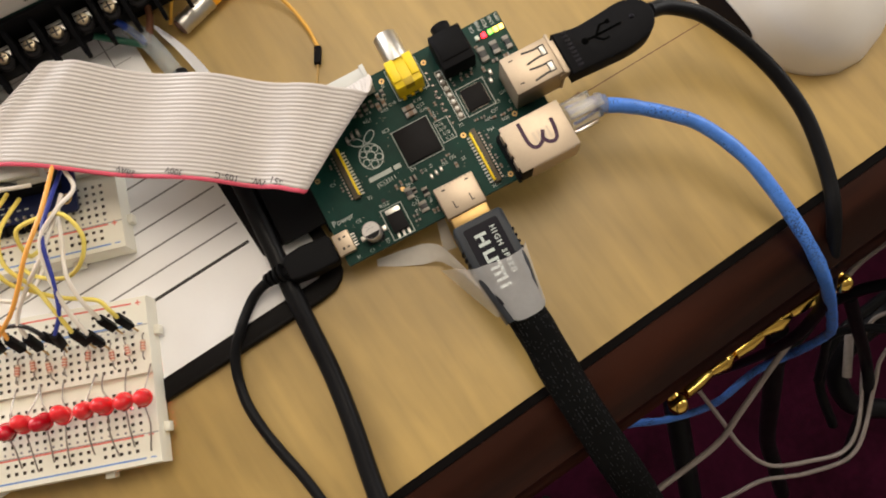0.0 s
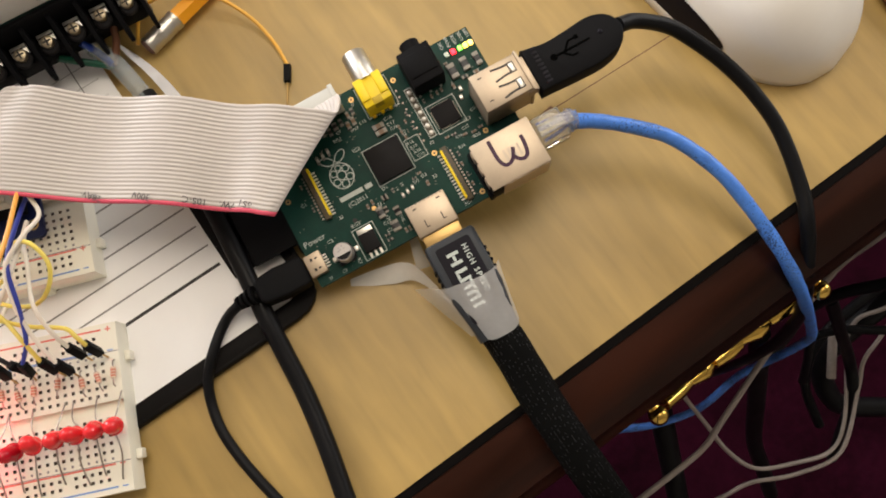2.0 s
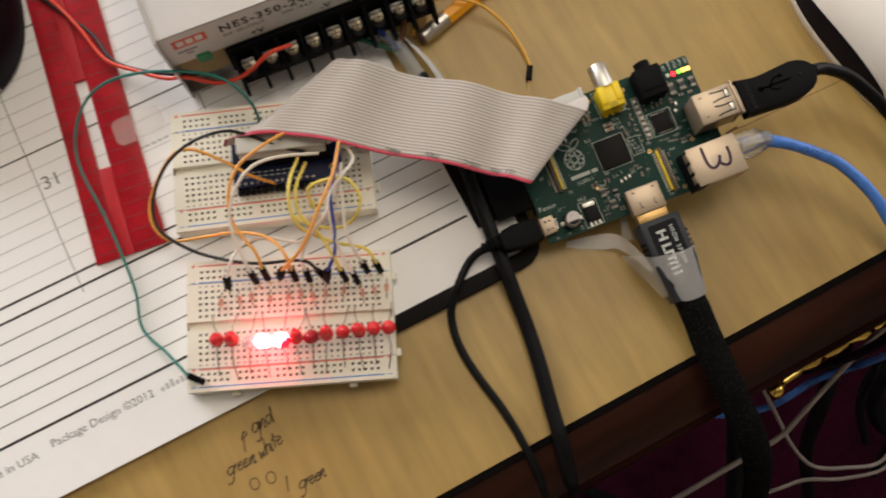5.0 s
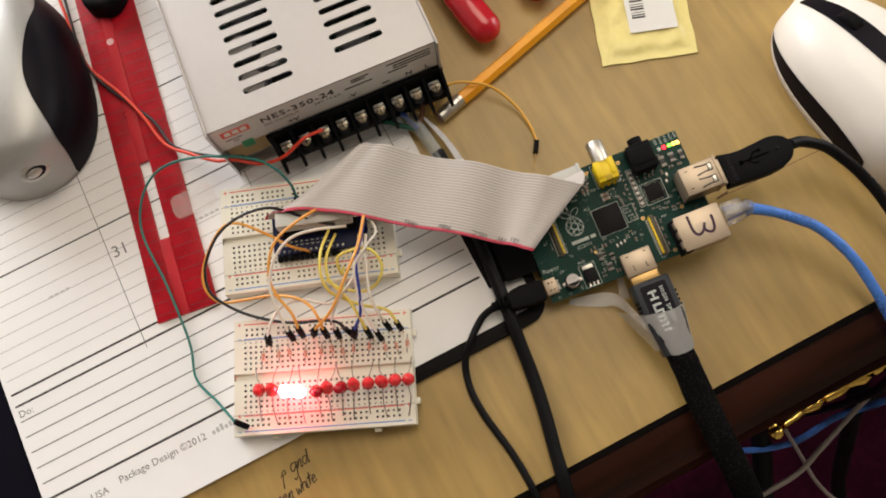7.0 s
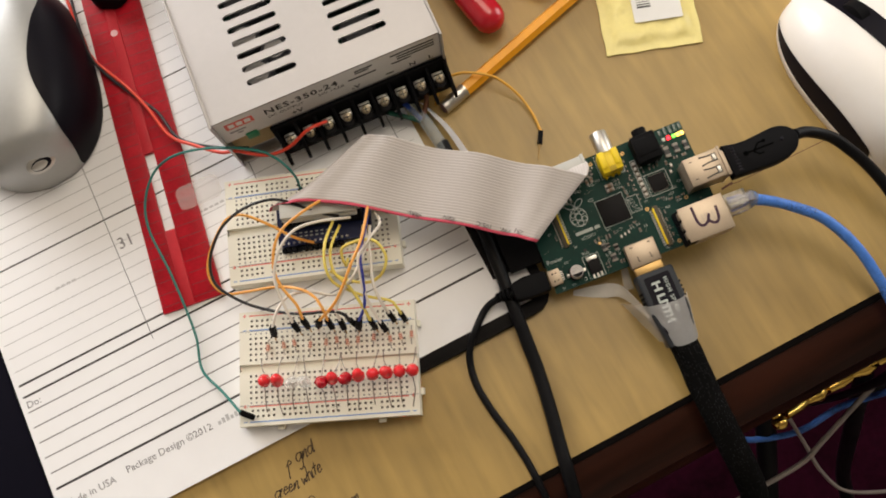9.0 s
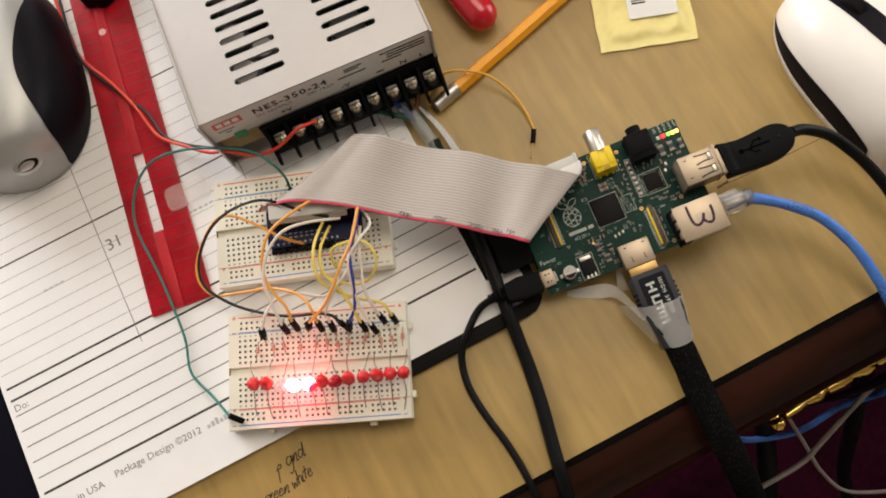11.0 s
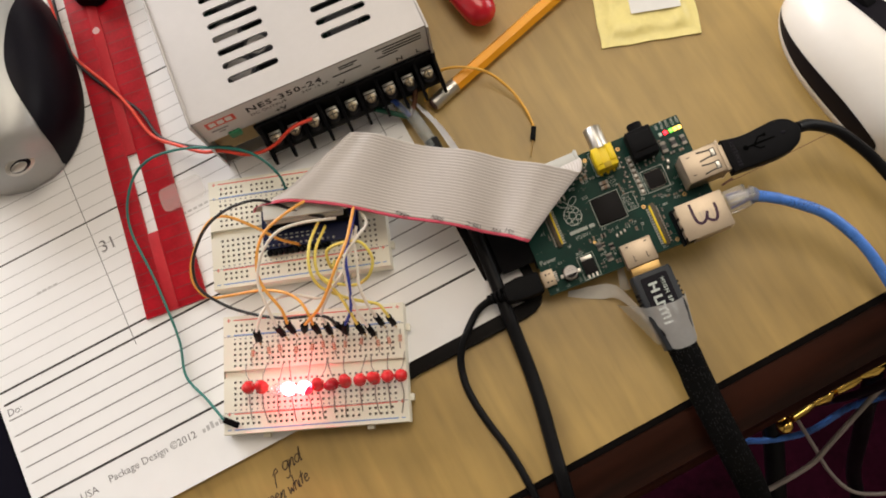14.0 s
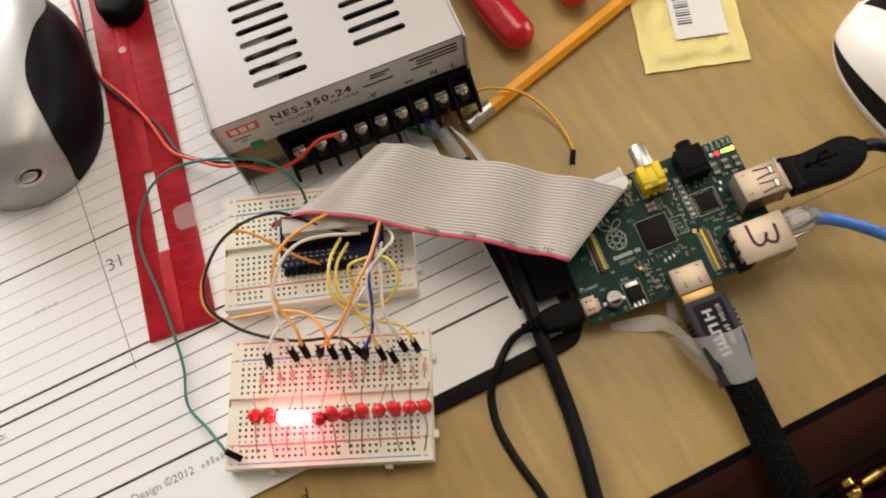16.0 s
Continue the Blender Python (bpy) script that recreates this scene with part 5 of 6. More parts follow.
_l, _r = smooth_path([(33.5, -19, 17), (31.2, -9.0, 11), (29.0, -5.0, 7.4), (24.0, -2.4, 5.0), (16.5, -0.8, 2.8), (9.5, 0.4, 0.8)], 4), smooth_path([(37.5, -34.5, 14), (33.0, -19.5, 8), (28.5, -11.0, 4), (23.0, -8.6, 1.2), (16, -5.6, 0.6), (8.6, -1.8, 0.4)], 4)
_g = [[_b.verts.new(a.lerp(b, k / 5) + Vector((0, 0, 0.8 * noise.noise((a.x * 0.25, k * 0.9, 4))))) for k in range(6)] for a, b in zip(_l, _r)]
for r, q in zip(_g, _g[1:]):
    for k in range(5):
        _b.faces.new((r[k], r[k + 1], q[k + 1], q[k]))
part("twisted_end", _b, surface("doubled_tape", (0.78, 0.76, 0.72), 0.4, alpha=0.86, vary=0.1), tape, "twisted milky end of the tape", sharp=180)
_b = B()
_l, _r = smooth_path([(30.8, -9, 7), (32.0, -4, 8), (33.2, 1.2, 8.6)], 4), smooth_path([(35.4, -10, 8), (35.6, -5, 8.6), (36.2, 1.0, 8.8)], 4)
_g = [[_b.verts.new(a.lerp(b, k / 3)) for k in range(4)] for a, b in zip(_l, _r)]
for r, q in zip(_g, _g[1:]):
    for k in range(3):
        _b.faces.new((r[k], r[k + 1], q[k + 1], q[k]))
part("flap", _b, TAPE, tape, sharp=180)

# black USB plug and its cable
uplug = thing("usb_cable", PI @ P(91.6, 26.6, 11.8), "black USB plug and cable plugged into the board", "cable")
part("metal_tongue", bx(B(), -2, -6, -2.2, 3.2, 6, 2.3, 0.2), SHELL, uplug)
_b = B()
_o = [(1.6, -8.0), (1.6, 7.6)] + [(v.x, v.y) for v in smooth_path([(3, 7.3, 0), (10, 6.1, 0), (18, 6.5, 0), (26, 7.0, 0), (31.6, 4.9, 0), (34.4, 0.2, 0), (32.8, -4.7, 0), (28.9, -7.6, 0), (22.5, -8.8, 0), (14, -8.6, 0), (5, -8.1, 0)], 4)]
prism(_b, _o, -4.0, 4.0, 1.2)
grip = part("grip", _b, PLASTIC_BLACK, uplug, "soft black moulded grip")
for k in range(9):
    part("raised_bar", bx(B(), 4.2, -6.6 + k * 1.5, 3.9, 6.2, -5.6 + k * 1.5, 4.12, 0.05), GLOSS_BLACK, grip, "raised maker's lettering as bars" if k == 0 else "")
part("dot", ball(B(), (27.0, 0.3, 3.9), 0.9, 0.9, 0.5, 12), GLOSS_BLACK, grip)
# flat strokes on the grip; near-black colour stands for the moulding's shade
_b = B()
stroke(_b, [(10, 0), (23, 0)], 0.8, 4.02); stroke(_b, [(14, 0), (16.5, 2.6), (19, 2.6)], 0.7, 4.03); stroke(_b, [(13, 0), (15.5, -2.4), (17.6, -2.4)], 0.7, 4.03)
ball(_b, (10, 0, 4.02), 1.2, 1.2, 0.1, 12); bx(_b, 18.6, 1.9, 4.0, 20.0, 3.3, 4.06)
part("trident_mark", _b, surface("recess_shade_black", (0.002, 0.002, 0.002), 0.9, spec=0.0), grip, "moulded trident mark")
_p = [(124.4, 26.6, 35.2), (132, 26.4, 32.0), (143.6, 21.7, 26.0), (151.4, 13.2, 21.6), (157.8, 3.3, 17.6), (163.0, -10, 13.6), (165.2, -25.7, 10.0), (162.3, -46.0, 6.2), (158.4, -58.5, 2.8), (157.4, -70, -10), (161, -82, -34), (169, -92, -74), (174, -102, -140), (184, -110, -300), (200, -118, -700)]
part("cord", tube(B(), [(_a := (uplug.matrix_basis.inverted() @ (Vector(q) * MM)) / MM) for q in _p], 2.65, 14, 8), CABLE_BLACK, uplug, "black rubber cord")

# network plug and blue cable
nplug = thing("network_cable", Matrix(), "blue network cable with a clear plastic plug", "cable")
nb = part("plug", bx(B(), 84.9, 3.2, 4.2, 95.4, 13.4, 12.0, 0.6), CLEAR, nplug, "clear plastic plug", at=PI)
part("plug_clip", bx(B(), 86, 6.2, 12.2, 98, 10.4, 13.4, 0.3), CLEAR, nplug, "clear latch", at=PI)
_b = B()
for k in range(4):
    tube(_b, [(87, 5.6 + k * 1.9, 8.6), (92, 5.9 + k * 1.6, 8.6), (98, 7.0 + k * 0.8, 8.4)], 0.55, 6, 4)
tagged(part("cores", _b, W_BLUE, nplug, at=PI), kind="stuff")
part("boot", turned(B(), (94.8, 7.6, 29.2), (1, -0.3, -0.05), [(0, 4.1), (1.6, 4.1), (2.2, 3.4), (3.4, 3.2)], 18), CLEAR, nplug)
_p = [(95.4, 7.2, 29.2), (102, 4.2, 28.4), (108.7, 0.7, 26.4), (117, -4.8, 24.0), (124.7, -11.1, 21.6), (131, -20.5, 19.4), (135.9, -31.1, 16.6), (139.4, -42, 12.6), (142.6, -54, 7.6), (146.0, -67, 0.2), (152.4, -78.0, -16.0), (172.4, -91.6, -63.3), (194.2, -103.7, -116.1), (204.8, -108.9, -146.7), (207.2, -113.4, -184.6), (194.2, -117.1, -233.0), (170.3, -126.0, -263.3), (142.1, -122.7, -276.3), (116.6, -114.1, -289.3), (75.0, -106.8, -315.3), (-3.0, -99.0, -393.3)]
part("cord", tube(B(), _p, 2.45, 14, 8, wobble=0.10), BLUE_CABLE, nplug, "blue twisted cable jacket")

# power plug and thin black cord
pplug = thing("power_cable", Matrix(), "thin black power cord with a micro USB plug", "cable")
_b = B(); prism(_b, [(-1.6, 3.2), (-1.6, 11.8), (-3.0, 12.6), (-12, 13.2), (-17.6, 12.4), (-19.2, 10.6), (-19.2, 4.6), (-17.6, 3.2), (-10, 2.4), (-3, 2.6)], 7.4, 14.2, 0.9, 0, 3)
part("plug", _b, PLASTIC_BLACK, pplug, "black moulded plug")
for k in range(4):
    part("strain_ring", turned(B(), (-20.3 - k * 1.9, 8.2 + 0.1 * k, 11.6 - 0.7 * k), (-1, 0.05, -0.35), [(0, 3.2 - 0.25 * k), (1.0, 3.0 - 0.25 * k)], 14), PLASTIC_BLACK, pplug)
_p = [(-19, 7.8, 10.8), (-27.0, 8.2, 8.6), (-34.1, 5.9, 5.8), (-42.6, -2.4, 5.8), (-47.6, -9, 3.6), (-49.9, -16, 1.9), (-50.5, -25.1, 1.9), (-49.0, -35.1, 1.9), (-46.4, -45, 1.9), (-43.5, -54.5, 1.9), (-41, -66, 1.9), (-39.6, -76, 1.6), (-38.6, -86, -2), (-38, -98, -14), (-37, -110, -60), (-30, -114, -200), (-20, -116, -700)]
part("cord", tube(B(), _p, 1.75, 12, 8), CABLE_BLACK, pplug, "black cord")

# mains cable, its clear sleeve and cores
mains = thing("mains_cable", Matrix(), "thick black mains cable with coloured cores at the terminals", "cable")
_p = [(-24.2, 93, 7.2), (-22.8, 80, 6.8), (-22, 68, 6.8), (-21.0, 43.7, 6.8), (-20.7, 20.9, 7.0), (-20.9, 2, 7.0), (-20.9, -13, 5.0), (-20.9, -28.6, 3.4), (-22, -46, 3.3), (-24, -64, 3.3), (-25.0, -75, 3.1), (-25.8, -85, -1), (-26.4, -97, -14), (-27, -108, -60), (-24, -112, -200), (-20, -114, -700)]
part("cord", tube(B(), _p, 3.2, 16, 8), CABLE_BLACK, mains, "thick black rubber jacket")
part("sleeve", tube(B(), [(-33.1, 116.6, 10.5), (-29.4, 109.4, 9.0), (-26.2, 98.1, 7.6), (-23.9, 86.4, 6.9)], 3.2, 16, 6), surface("bluish_clear_sleeve", (0.45, 0.51, 0.54), 0.2, alpha=0.36, vary=0.1), mains, "cloudy clear sleeve")
for m, pts in ((W_BROWN, [(-29.5, 107.7, 9.0), (-24.7, 114.1, 12.0), (-22.7, 118.5, 17.0)]), (surface("core_blue", (0.01, 0.045, 0.32), 0.4), [(-29.7, 107.6, 9.6), (-32.6, 113.9, 11.0), (-35.4, 116.5, 16.0)]), (surface("core_green", (0.008, 0.085, 0.05), 0.4), [(-30.1, 107.7, 8.6), (-37.7, 112.8, 9.5), (-44.7, 115.3, 15.0)])):
    part("core", tube(B(), pts, 1.35, 10, 6), m, mains)

tag = thing("paper_tag", Matrix(), "folded white paper tag beside the mains cable", "paper")
_b = B()
_l, _r = smooth_path([(-27.0, 119.5, 4.0), (-24.0, 109, 8.5), (-20.0, 97, 9.5), (-17.0, 84, 8.0)], 4), smooth_path([(-24.5, 116.5, 3.0), (-19.6, 107, 3.4), (-15.6, 96, 3.2), (-12.5, 82, 3.0)], 4)
_g = [[_b.verts.new(a.lerp(b, k / 4) + Vector((0, 0, dz + 0.5 * noise.noise((a.y * 0.2, k, 1))))) for k in range(5)] for a, b in zip(_l, _r) for dz in (0,)]
for _p0, _q0 in zip(_g, _g[1:]):
    for k in range(4):
        _b.faces.new((_p0[k], _p0[k + 1], _q0[k + 1], _q0[k]))
_new = bmesh.ops.solidify(_b, geom=_b.faces[:], thickness=0.25)
part("sheet", _b, PAPER, tag)

# loose jumper wire with a black end over the pencil
loose = thing("jumper_wire", Matrix(), "orange jumper wire with a black end and bare pin", "wire")
part("wire", tube(B(), [(-19.9, 115.4, 2.0), (-15.8, 122.3, 4.4), (-12.8, 124.6, 6.4), (-7.7, 125.1, 8.6), (1.2, 122.6, 10.2), (13.0, 116.0, 8.4), (21.2, 104.5, 4.6), (24.7, 92.5, 2.4), (25.2, 82.4, 1.7)], 0.72, 8, 8), surface("amber_wire", (0.80, 0.42, 0.05), 0.4), loose)
part("housing", bx(B(), -1.25, -3.4, -1.25, 1.25, 3.4, 1.25, 0.2), PLASTIC_BLACK, loose, "black end", at=P(23.7, 79.4, 1.7, 0, 0, -26))
part("pin", cyl(B(), (22.2, 76.2, 1.6), (18.4, 69.0, 0.9), 0.34, n=8), GOLD, loose)


# ---- breakout board on the upper breadboard (in its space) ----
cob = thing("breakout_board", BB1, "blue breakout board with a grey ribbon plug on the breadboard", "circuit board")
part("pcb", prism(B(), rounded(-16, -12, 30, 11, 1.5), 11.6, 13.2), PCB_BLUE, cob, "blue circuit board")
for y in (-10.6, 9.2):
    part("pin_strip", bx(B(), -15, y - 1.2, 9.3, 21, y + 1.2, 11.5, 0.2), PLASTIC_BLACK, cob)
    b = B()
    for k in range(13):
        cyl(b, (-13.6 + k * 2.6, y, 13.1), (-13.6 + k * 2.6, y, 14.0), 0.75, 0.35, 8)
    tagged(part("solder_joints", b, STEEL, cob), kind="stuff")
part("header_shroud", bx(B(), -12, -3.6, 13.3, 26, 6.4, 20.5, 0.5), PLASTIC_BLACK, cob, "black shrouded header")
ip = part("ribbon_plug", bx(B(), -11, -2.8, 17, 24.6, 5.4, 25.0, 0.5), IDC_GREY, cob, "pale grey ribbon plug")
part("strain_bar", bx(B(), -11, -2.4, 25.3, 24.6, 5.0, 28.0, 0.5), IDC_GREY, ip)
part("hole", turned(B(), (26.6, -7.4, 13.15), (0, 0, 1), [(0, 1.9), (0.1, 1.9)], 16), GOLD, cob, "gold mounting hole")
part("hole", turned(B(), (26.6, -7.4, 13.2), (0, 0, 1), [(0, 1.3), (0.1, 1.3)], 16), INK_BLACK, cob)
b = B()
for y, n in ((-8.0, 11), (-6.2, 9)):
    for k in range(n):
        bx(b, -13.4 + k * 2.6, y, 13.2, -12.0 + k * 2.6, y + 0.5, 13.23)
tagged(part("print_bars", b, SILK, cob), kind="stuff")
for k in range(12):
    b = B()
    bx(b, -14.9 + k * 2.6, -14.6, 9.25, -12.9 + k * 2.6, -12.4, 12.2 + (k % 3) * 0.4, 0.2)
    part("pin_end", b, PLASTIC_BLACK, cob)

# ---- row of LEDs on the lower breadboard ----
LED_AT = [(-142.2, 9.4), (-136.5, 7.0), (-130.0, 4.0), (-124.2, 1.6), (-117.4, -0.4), (-112.1, -1.0), (-105.8, -2.8), (-100.1, -4.1), (-93.7, -5.4), (-87.2, -7.3), (-81.5, -8.3), (-75.8, -10.1)]
LED_Z = 17.2
_inv2 = BB2.inverted()


def led(i, x, y):
    kind = "clear" if i in (2, 3) else "dark red" if i in (4, 6) else "red"
    m = {"clear": LED_CLEAR, "dark red": LED_DARK, "red": LED_RED}[kind]
    o = thing("led", P(x, y, LED_Z), kind + " round LED standing on bent leads in the breadboard", "LED", "row of LEDs")
    lean = [(6, 4), (-5, 6), (8, -4), (-6, -6), (10, 8), (-4, 5), (6, -7), (-7, 4), (4, 6), (-5, -4), (7, 3), (4, 5)][i]
    tilt = pose(0, 0, 0, lean[0] * 1.5, lean[1] * 1.5, 0)
    part("lens", turned(B(), (0, 0, 0), (0, 0, 1), [(0, 2.9), (0.9, 2.95), (1.0, 2.55), (4.6, 2.5), (5.8, 2.2), (6.7, 1.6), (7.2, 0.8), (7.35, 0.15)], 20), m, o, at=tilt)
    part("die_cup", turned(B(), (0, 0, 1.2), (0, 0, 1), [(0, 0.5), (1.6, 0.9), (1.9, 0.6)], 10), LEAD, o, at=tilt)
    lo = (_inv2 @ Vector((x * MM, y * MM, 0))) / MM
    col = round((lo.x + 36.83) / 2.54)
    a = (BB2 @ (Vector((-36.83 + col * 2.54, -20.4 - 2.0 * (i % 2), TALL)) * MM)) / MM - Vector((x, y, LED_Z))
    c = (BB2 @ (Vector((-36.83 + (col + (i % 3) - 1) * 2.54, 3.81, TALL)) * MM)) / MM - Vector((x, y, LED_Z))
    for end, bend in ((a, 1), (c, -1)):
        mid = end * 0.55 + Vector((0.9 * noise.noise((i * 1.7, bend, 0)) * 3, 0, 1.0))
        part("lead", tube(B(), [(0.6 * -bend, -1.0 * bend, 0.5), (0.9 * -bend, -2.4 * bend, -0.9), mid, end + Vector((0, 0, 0.6)), end + Vector((0, 0, -0.8))], 0.27, 6, 5), LEAD, o, "bent tinned lead")
    return o


for i, (x, y) in enumerate(LED_AT):
    led(i, x, y)

# small resistors behind them, standing in the upper half of the board
RES_BODY = surface("resistor_tan", (0.72, 0.55, 0.42), 0.5)
RES_BAND = surface("resistor_band", (0.58, 0.17, 0.11), 0.5)
for i, (x, y) in enumerate(LED_AT):
    lo = (_inv2 @ Vector((x * MM, y * MM, 0))) / MM
    col = round((lo.x + 36.83) / 2.54)
    r = thing("resistor", BB2 @ P(-36.83 + col * 2.54 + 1.0, 9.0 + 0.7 * (i % 3), TALL + 1.0, 0, 0, (-8, 5, 11, -4)[i % 4]), "small tan resistor with red bands in the breadboard", "resistor", "resistors behind the LEDs")
    part("body", turned(B(), (0, -1.9, 0.2), (0, 1, 0), [(0, 0.5), (0.3, 0.85), (0.9, 0.75), (2.9, 0.75), (3.5, 0.85), (3.8, 0.5)], 12), RES_BODY, r)
    for y0 in (-1.2, -0.3, 0.6):
        part("band", turned(B(), (0, y0, 0.2), (0, 1, 0), [(0, 0.86), (0.45, 0.86)], 12), RES_BAND, r)
    part("lead", tube(B(), [(0, 1.6, 0.2), (0, 3.4, 0.3), (0, 4.4, -1.6)], 0.25, 6, 4), LEAD, r)
    part("lead", tube(B(), [(0, -1.6, 0.2), (0, -3.6, 0.3), (0, -4.6, -1.6)], 0.25, 6, 4), LEAD, r)

# ---- jumper wires between the two boards ----
WIRES = {
    "black": (W_BLACK, [[(-83.4, 68.4, 28.0), (-92.5, 73.7, 30.0), (-103.4, 82.4, 32.0), (-111.9, 86.9, 32.0), (-125.0, 87.9, 30.0), (-137.5, 85.3, 25.0), (-146.9, 78.2, 20.0), (-151.7, 70.6, 16.0), (-151.4, 61.3, 14.0), (-141.9, 49.4, 14.0), (-129.7, 40.1, 16.0), (-116.7, 32.7, 20.0), (-103.2, 28.1, 24.0), (-96.9, 24.3, 27.0), (-94.6, 20.5, 23.0)]]),
    "orange": (W_ORANGE, [[(-99.7, 64.3, 15.0), (-107.6, 68.5, 22.0), (-115.8, 77.2, 24.0), (-127.2, 87.3, 24.0), (-136.1, 88.6, 22.0), (-146.1, 81.5, 18.0), (-152.9, 73.0, 14.0), (-154.0, 64.8, 12.0), (-149.0, 56.9, 12.0), (-137.8, 53.5, 14.0), (-123.3, 49.5, 18.0), (-112.4, 43.0, 24.0), (-106.7, 36.5, 27.0), (-104.5, 29.8, 28.0), (-104.5, 24.1, 24.0)],
                            [(-84.9, 77.8, 33.0), (-96.5, 74.3, 36.0), (-109.1, 69.6, 36.0), (-116.0, 62.7, 34.0), (-119.9, 53.7, 30.0), (-119.0, 45.2, 28.0), (-115.4, 35.6, 27.0), (-115.3, 28.7, 24.0)],
                            [(-68.0, 67.3, 34.0), (-75.9, 51.9, 38.0), (-84.9, 41.3, 38.0), (-92.3, 33.8, 34.0), (-98.9, 28.8, 30.0), (-108.2, 25.5, 24.0)]]),
    "white": (W_WHITE, [[(-78.4, 65.3, 30.0), (-93.3, 67.0, 36.0), (-104.1, 66.2, 38.0), (-113.1, 61.1, 36.0), (-119.5, 53.1, 32.0), (-121.1, 45.6, 30.0), (-120.7, 36.2, 27.0), (-120.2, 28.9, 24.0)],
                          [(-71.0, 58.0, 30.0), (-74.6, 49.6, 34.0), (-83.7, 39.0, 34.0), (-91.5, 34.4, 30.0), (-98.5, 27.7, 27.0), (-99.1, 22.0, 24.0)],
                          [(-73.7, 70.0, 26.0), (-68.6, 68.6, 30.0), (-66.9, 64.1, 31.0), (-66.3, 57.0, 32.0), (-72.4, 51.1, 36.0), (-80.2, 44.2, 36.0), (-83.2, 33.6, 32.0), (-83.3, 23.2, 28.0), (-81.7, 14.3, 24.0)],
                          [(-74.3, 60.5, 22.0), (-74.6, 53.2, 29.0), (-75.2, 44.7, 32.0), (-78.3, 31.7, 32.0), (-78.0, 22.6, 28.0), (-76.6, 17.1, 24.0)],
                          [(-87.5, 47.9, 14.0), (-92.3, 38.8, 19.0), (-98.8, 35.7, 20.0), (-109.6, 41.5, 20.0), (-118.8, 42.1, 22.0), (-125.0, 36.6, 26.0), (-129.8, 30.3, 24.0)]]),
    "yellow": (W_YELLOW, [[(-87.0, 67.0, 28.0), (-92.7, 56.1, 36.0), (-96.0, 46.0, 36.0), (-95.3, 38.2, 32.0), (-89.7, 32.7, 28.0), (-83.2, 27.4, 28.0), (-74.1, 21.9, 28.0), (-72.1, 17.7, 27.0), (-71.5, 15.0, 24.0)],
                            [(-84.8, 64.8, 26.0), (-91.3, 53.2, 34.0), (-93.4, 42.7, 34.0), (-89.1, 33.4, 30.0), (-86.9, 24.6, 28.0), (-85.8, 17.0, 24.0)],
                            [(-87.2, 50.7, 16.0), (-87.9, 44.8, 28.0), (-86.4, 51.3, 34.0), (-76.6, 51.8, 34.0), (-70.6, 48.1, 36.0), (-68.7, 40.3, 34.0), (-73.5, 34.5, 30.0), (-81.5, 34.6, 24.0), (-91.8, 41.5, 18.0), (-97.4, 49.1, 13.0)]]),
    "dark blue": (W_BLUE, [[(-68.6, 67.0, 28.0), (-74.1, 55.2, 34.0), (-79.3, 45.2, 36.0), (-82.4, 33.3, 32.0), (-85.7, 24.1, 28.0), (-91.0, 18.9, 24.0)]]),
}
for colour, (m, many) in WIRES.items():
    for pts in many:
        w = thing("jumper_wire", Matrix(), colour + " jumper wire with a black end between two breadboards", "wire", "jumper wires between the breadboards")
        part("wire", tube(B(), pts, 0.72, 8, 7), m, w)
        if colour == "yellow" and pts[-1][2] < 20:
            continue
        tip = Vector(pts[-1])
        d = (tip - Vector(pts[-2])).normalized()
        d = (Vector((d.x * 0.4, d.y * 0.4, 0)) + Vector((0, 0, -1.0))).normalized()
        q = d.to_track_quat("Z", "Y").to_matrix().to_4x4()
        h = part("housing", bx(B(), -1.28, -1.28, -0.5, 1.28, 1.28, 7.6, 0.22), PLASTIC_BLACK, w, "black end", at=Matrix.Translation(tip * MM) @ q)
        part("pin", cyl(B(), (0, 0, 7.6), (0, 0, 12.6), 0.32, n=8), GOLD, h)

# long green wire, and the red and black pair from the power supply
gw = thing("jumper_wire", Matrix(), "long thin green wire looping over the red ruler", "wire")
part("wire", tube(B(), [(-98.0, 92.6, 16.0), (-97.5, 96.8, 24.0), (-101.0, 103.5, 32.0), (-108.2, 110.7, 34.0), (-120.9, 118.4, 32.0), (-137.7, 125.8, 28.0), (-153.7, 129.8, 22.0), (-166.0, 127.3, 16.0), (-175.1, 116.6, 11.0), (-177.8, 102.7, 8.0), (-174.0, 79.7, 7.0), (-171.6, 57.7, 6.0), (-171.0, 42.7, 5.0), (-172.5, 27.1, 5.0), (-164.0, 12.1, 11.0), (-156.9, -0.5, 18.0)], 0.64, 8, 8), W_GREEN, gw)
for tip, d in (((-98.0, 92.6, 16.0), (0.1, -0.3, -1)), ((-156.9, -0.5, 18.0), (0.62, -0.6, -0.6))):
    part("housing", bx(B(), -1.28, -1.28, 0, 1.28, 1.28, 7.2, 0.22), PLASTIC_BLACK, gw, "black end", at=Matrix.Translation(Vector(tip) * MM) @ Vector(d).to_track_quat("Z", "Y").to_matrix().to_4x4())
rw = thing("supply_wire", Matrix(), "red wire running from the terminal over the ruler", "wire")
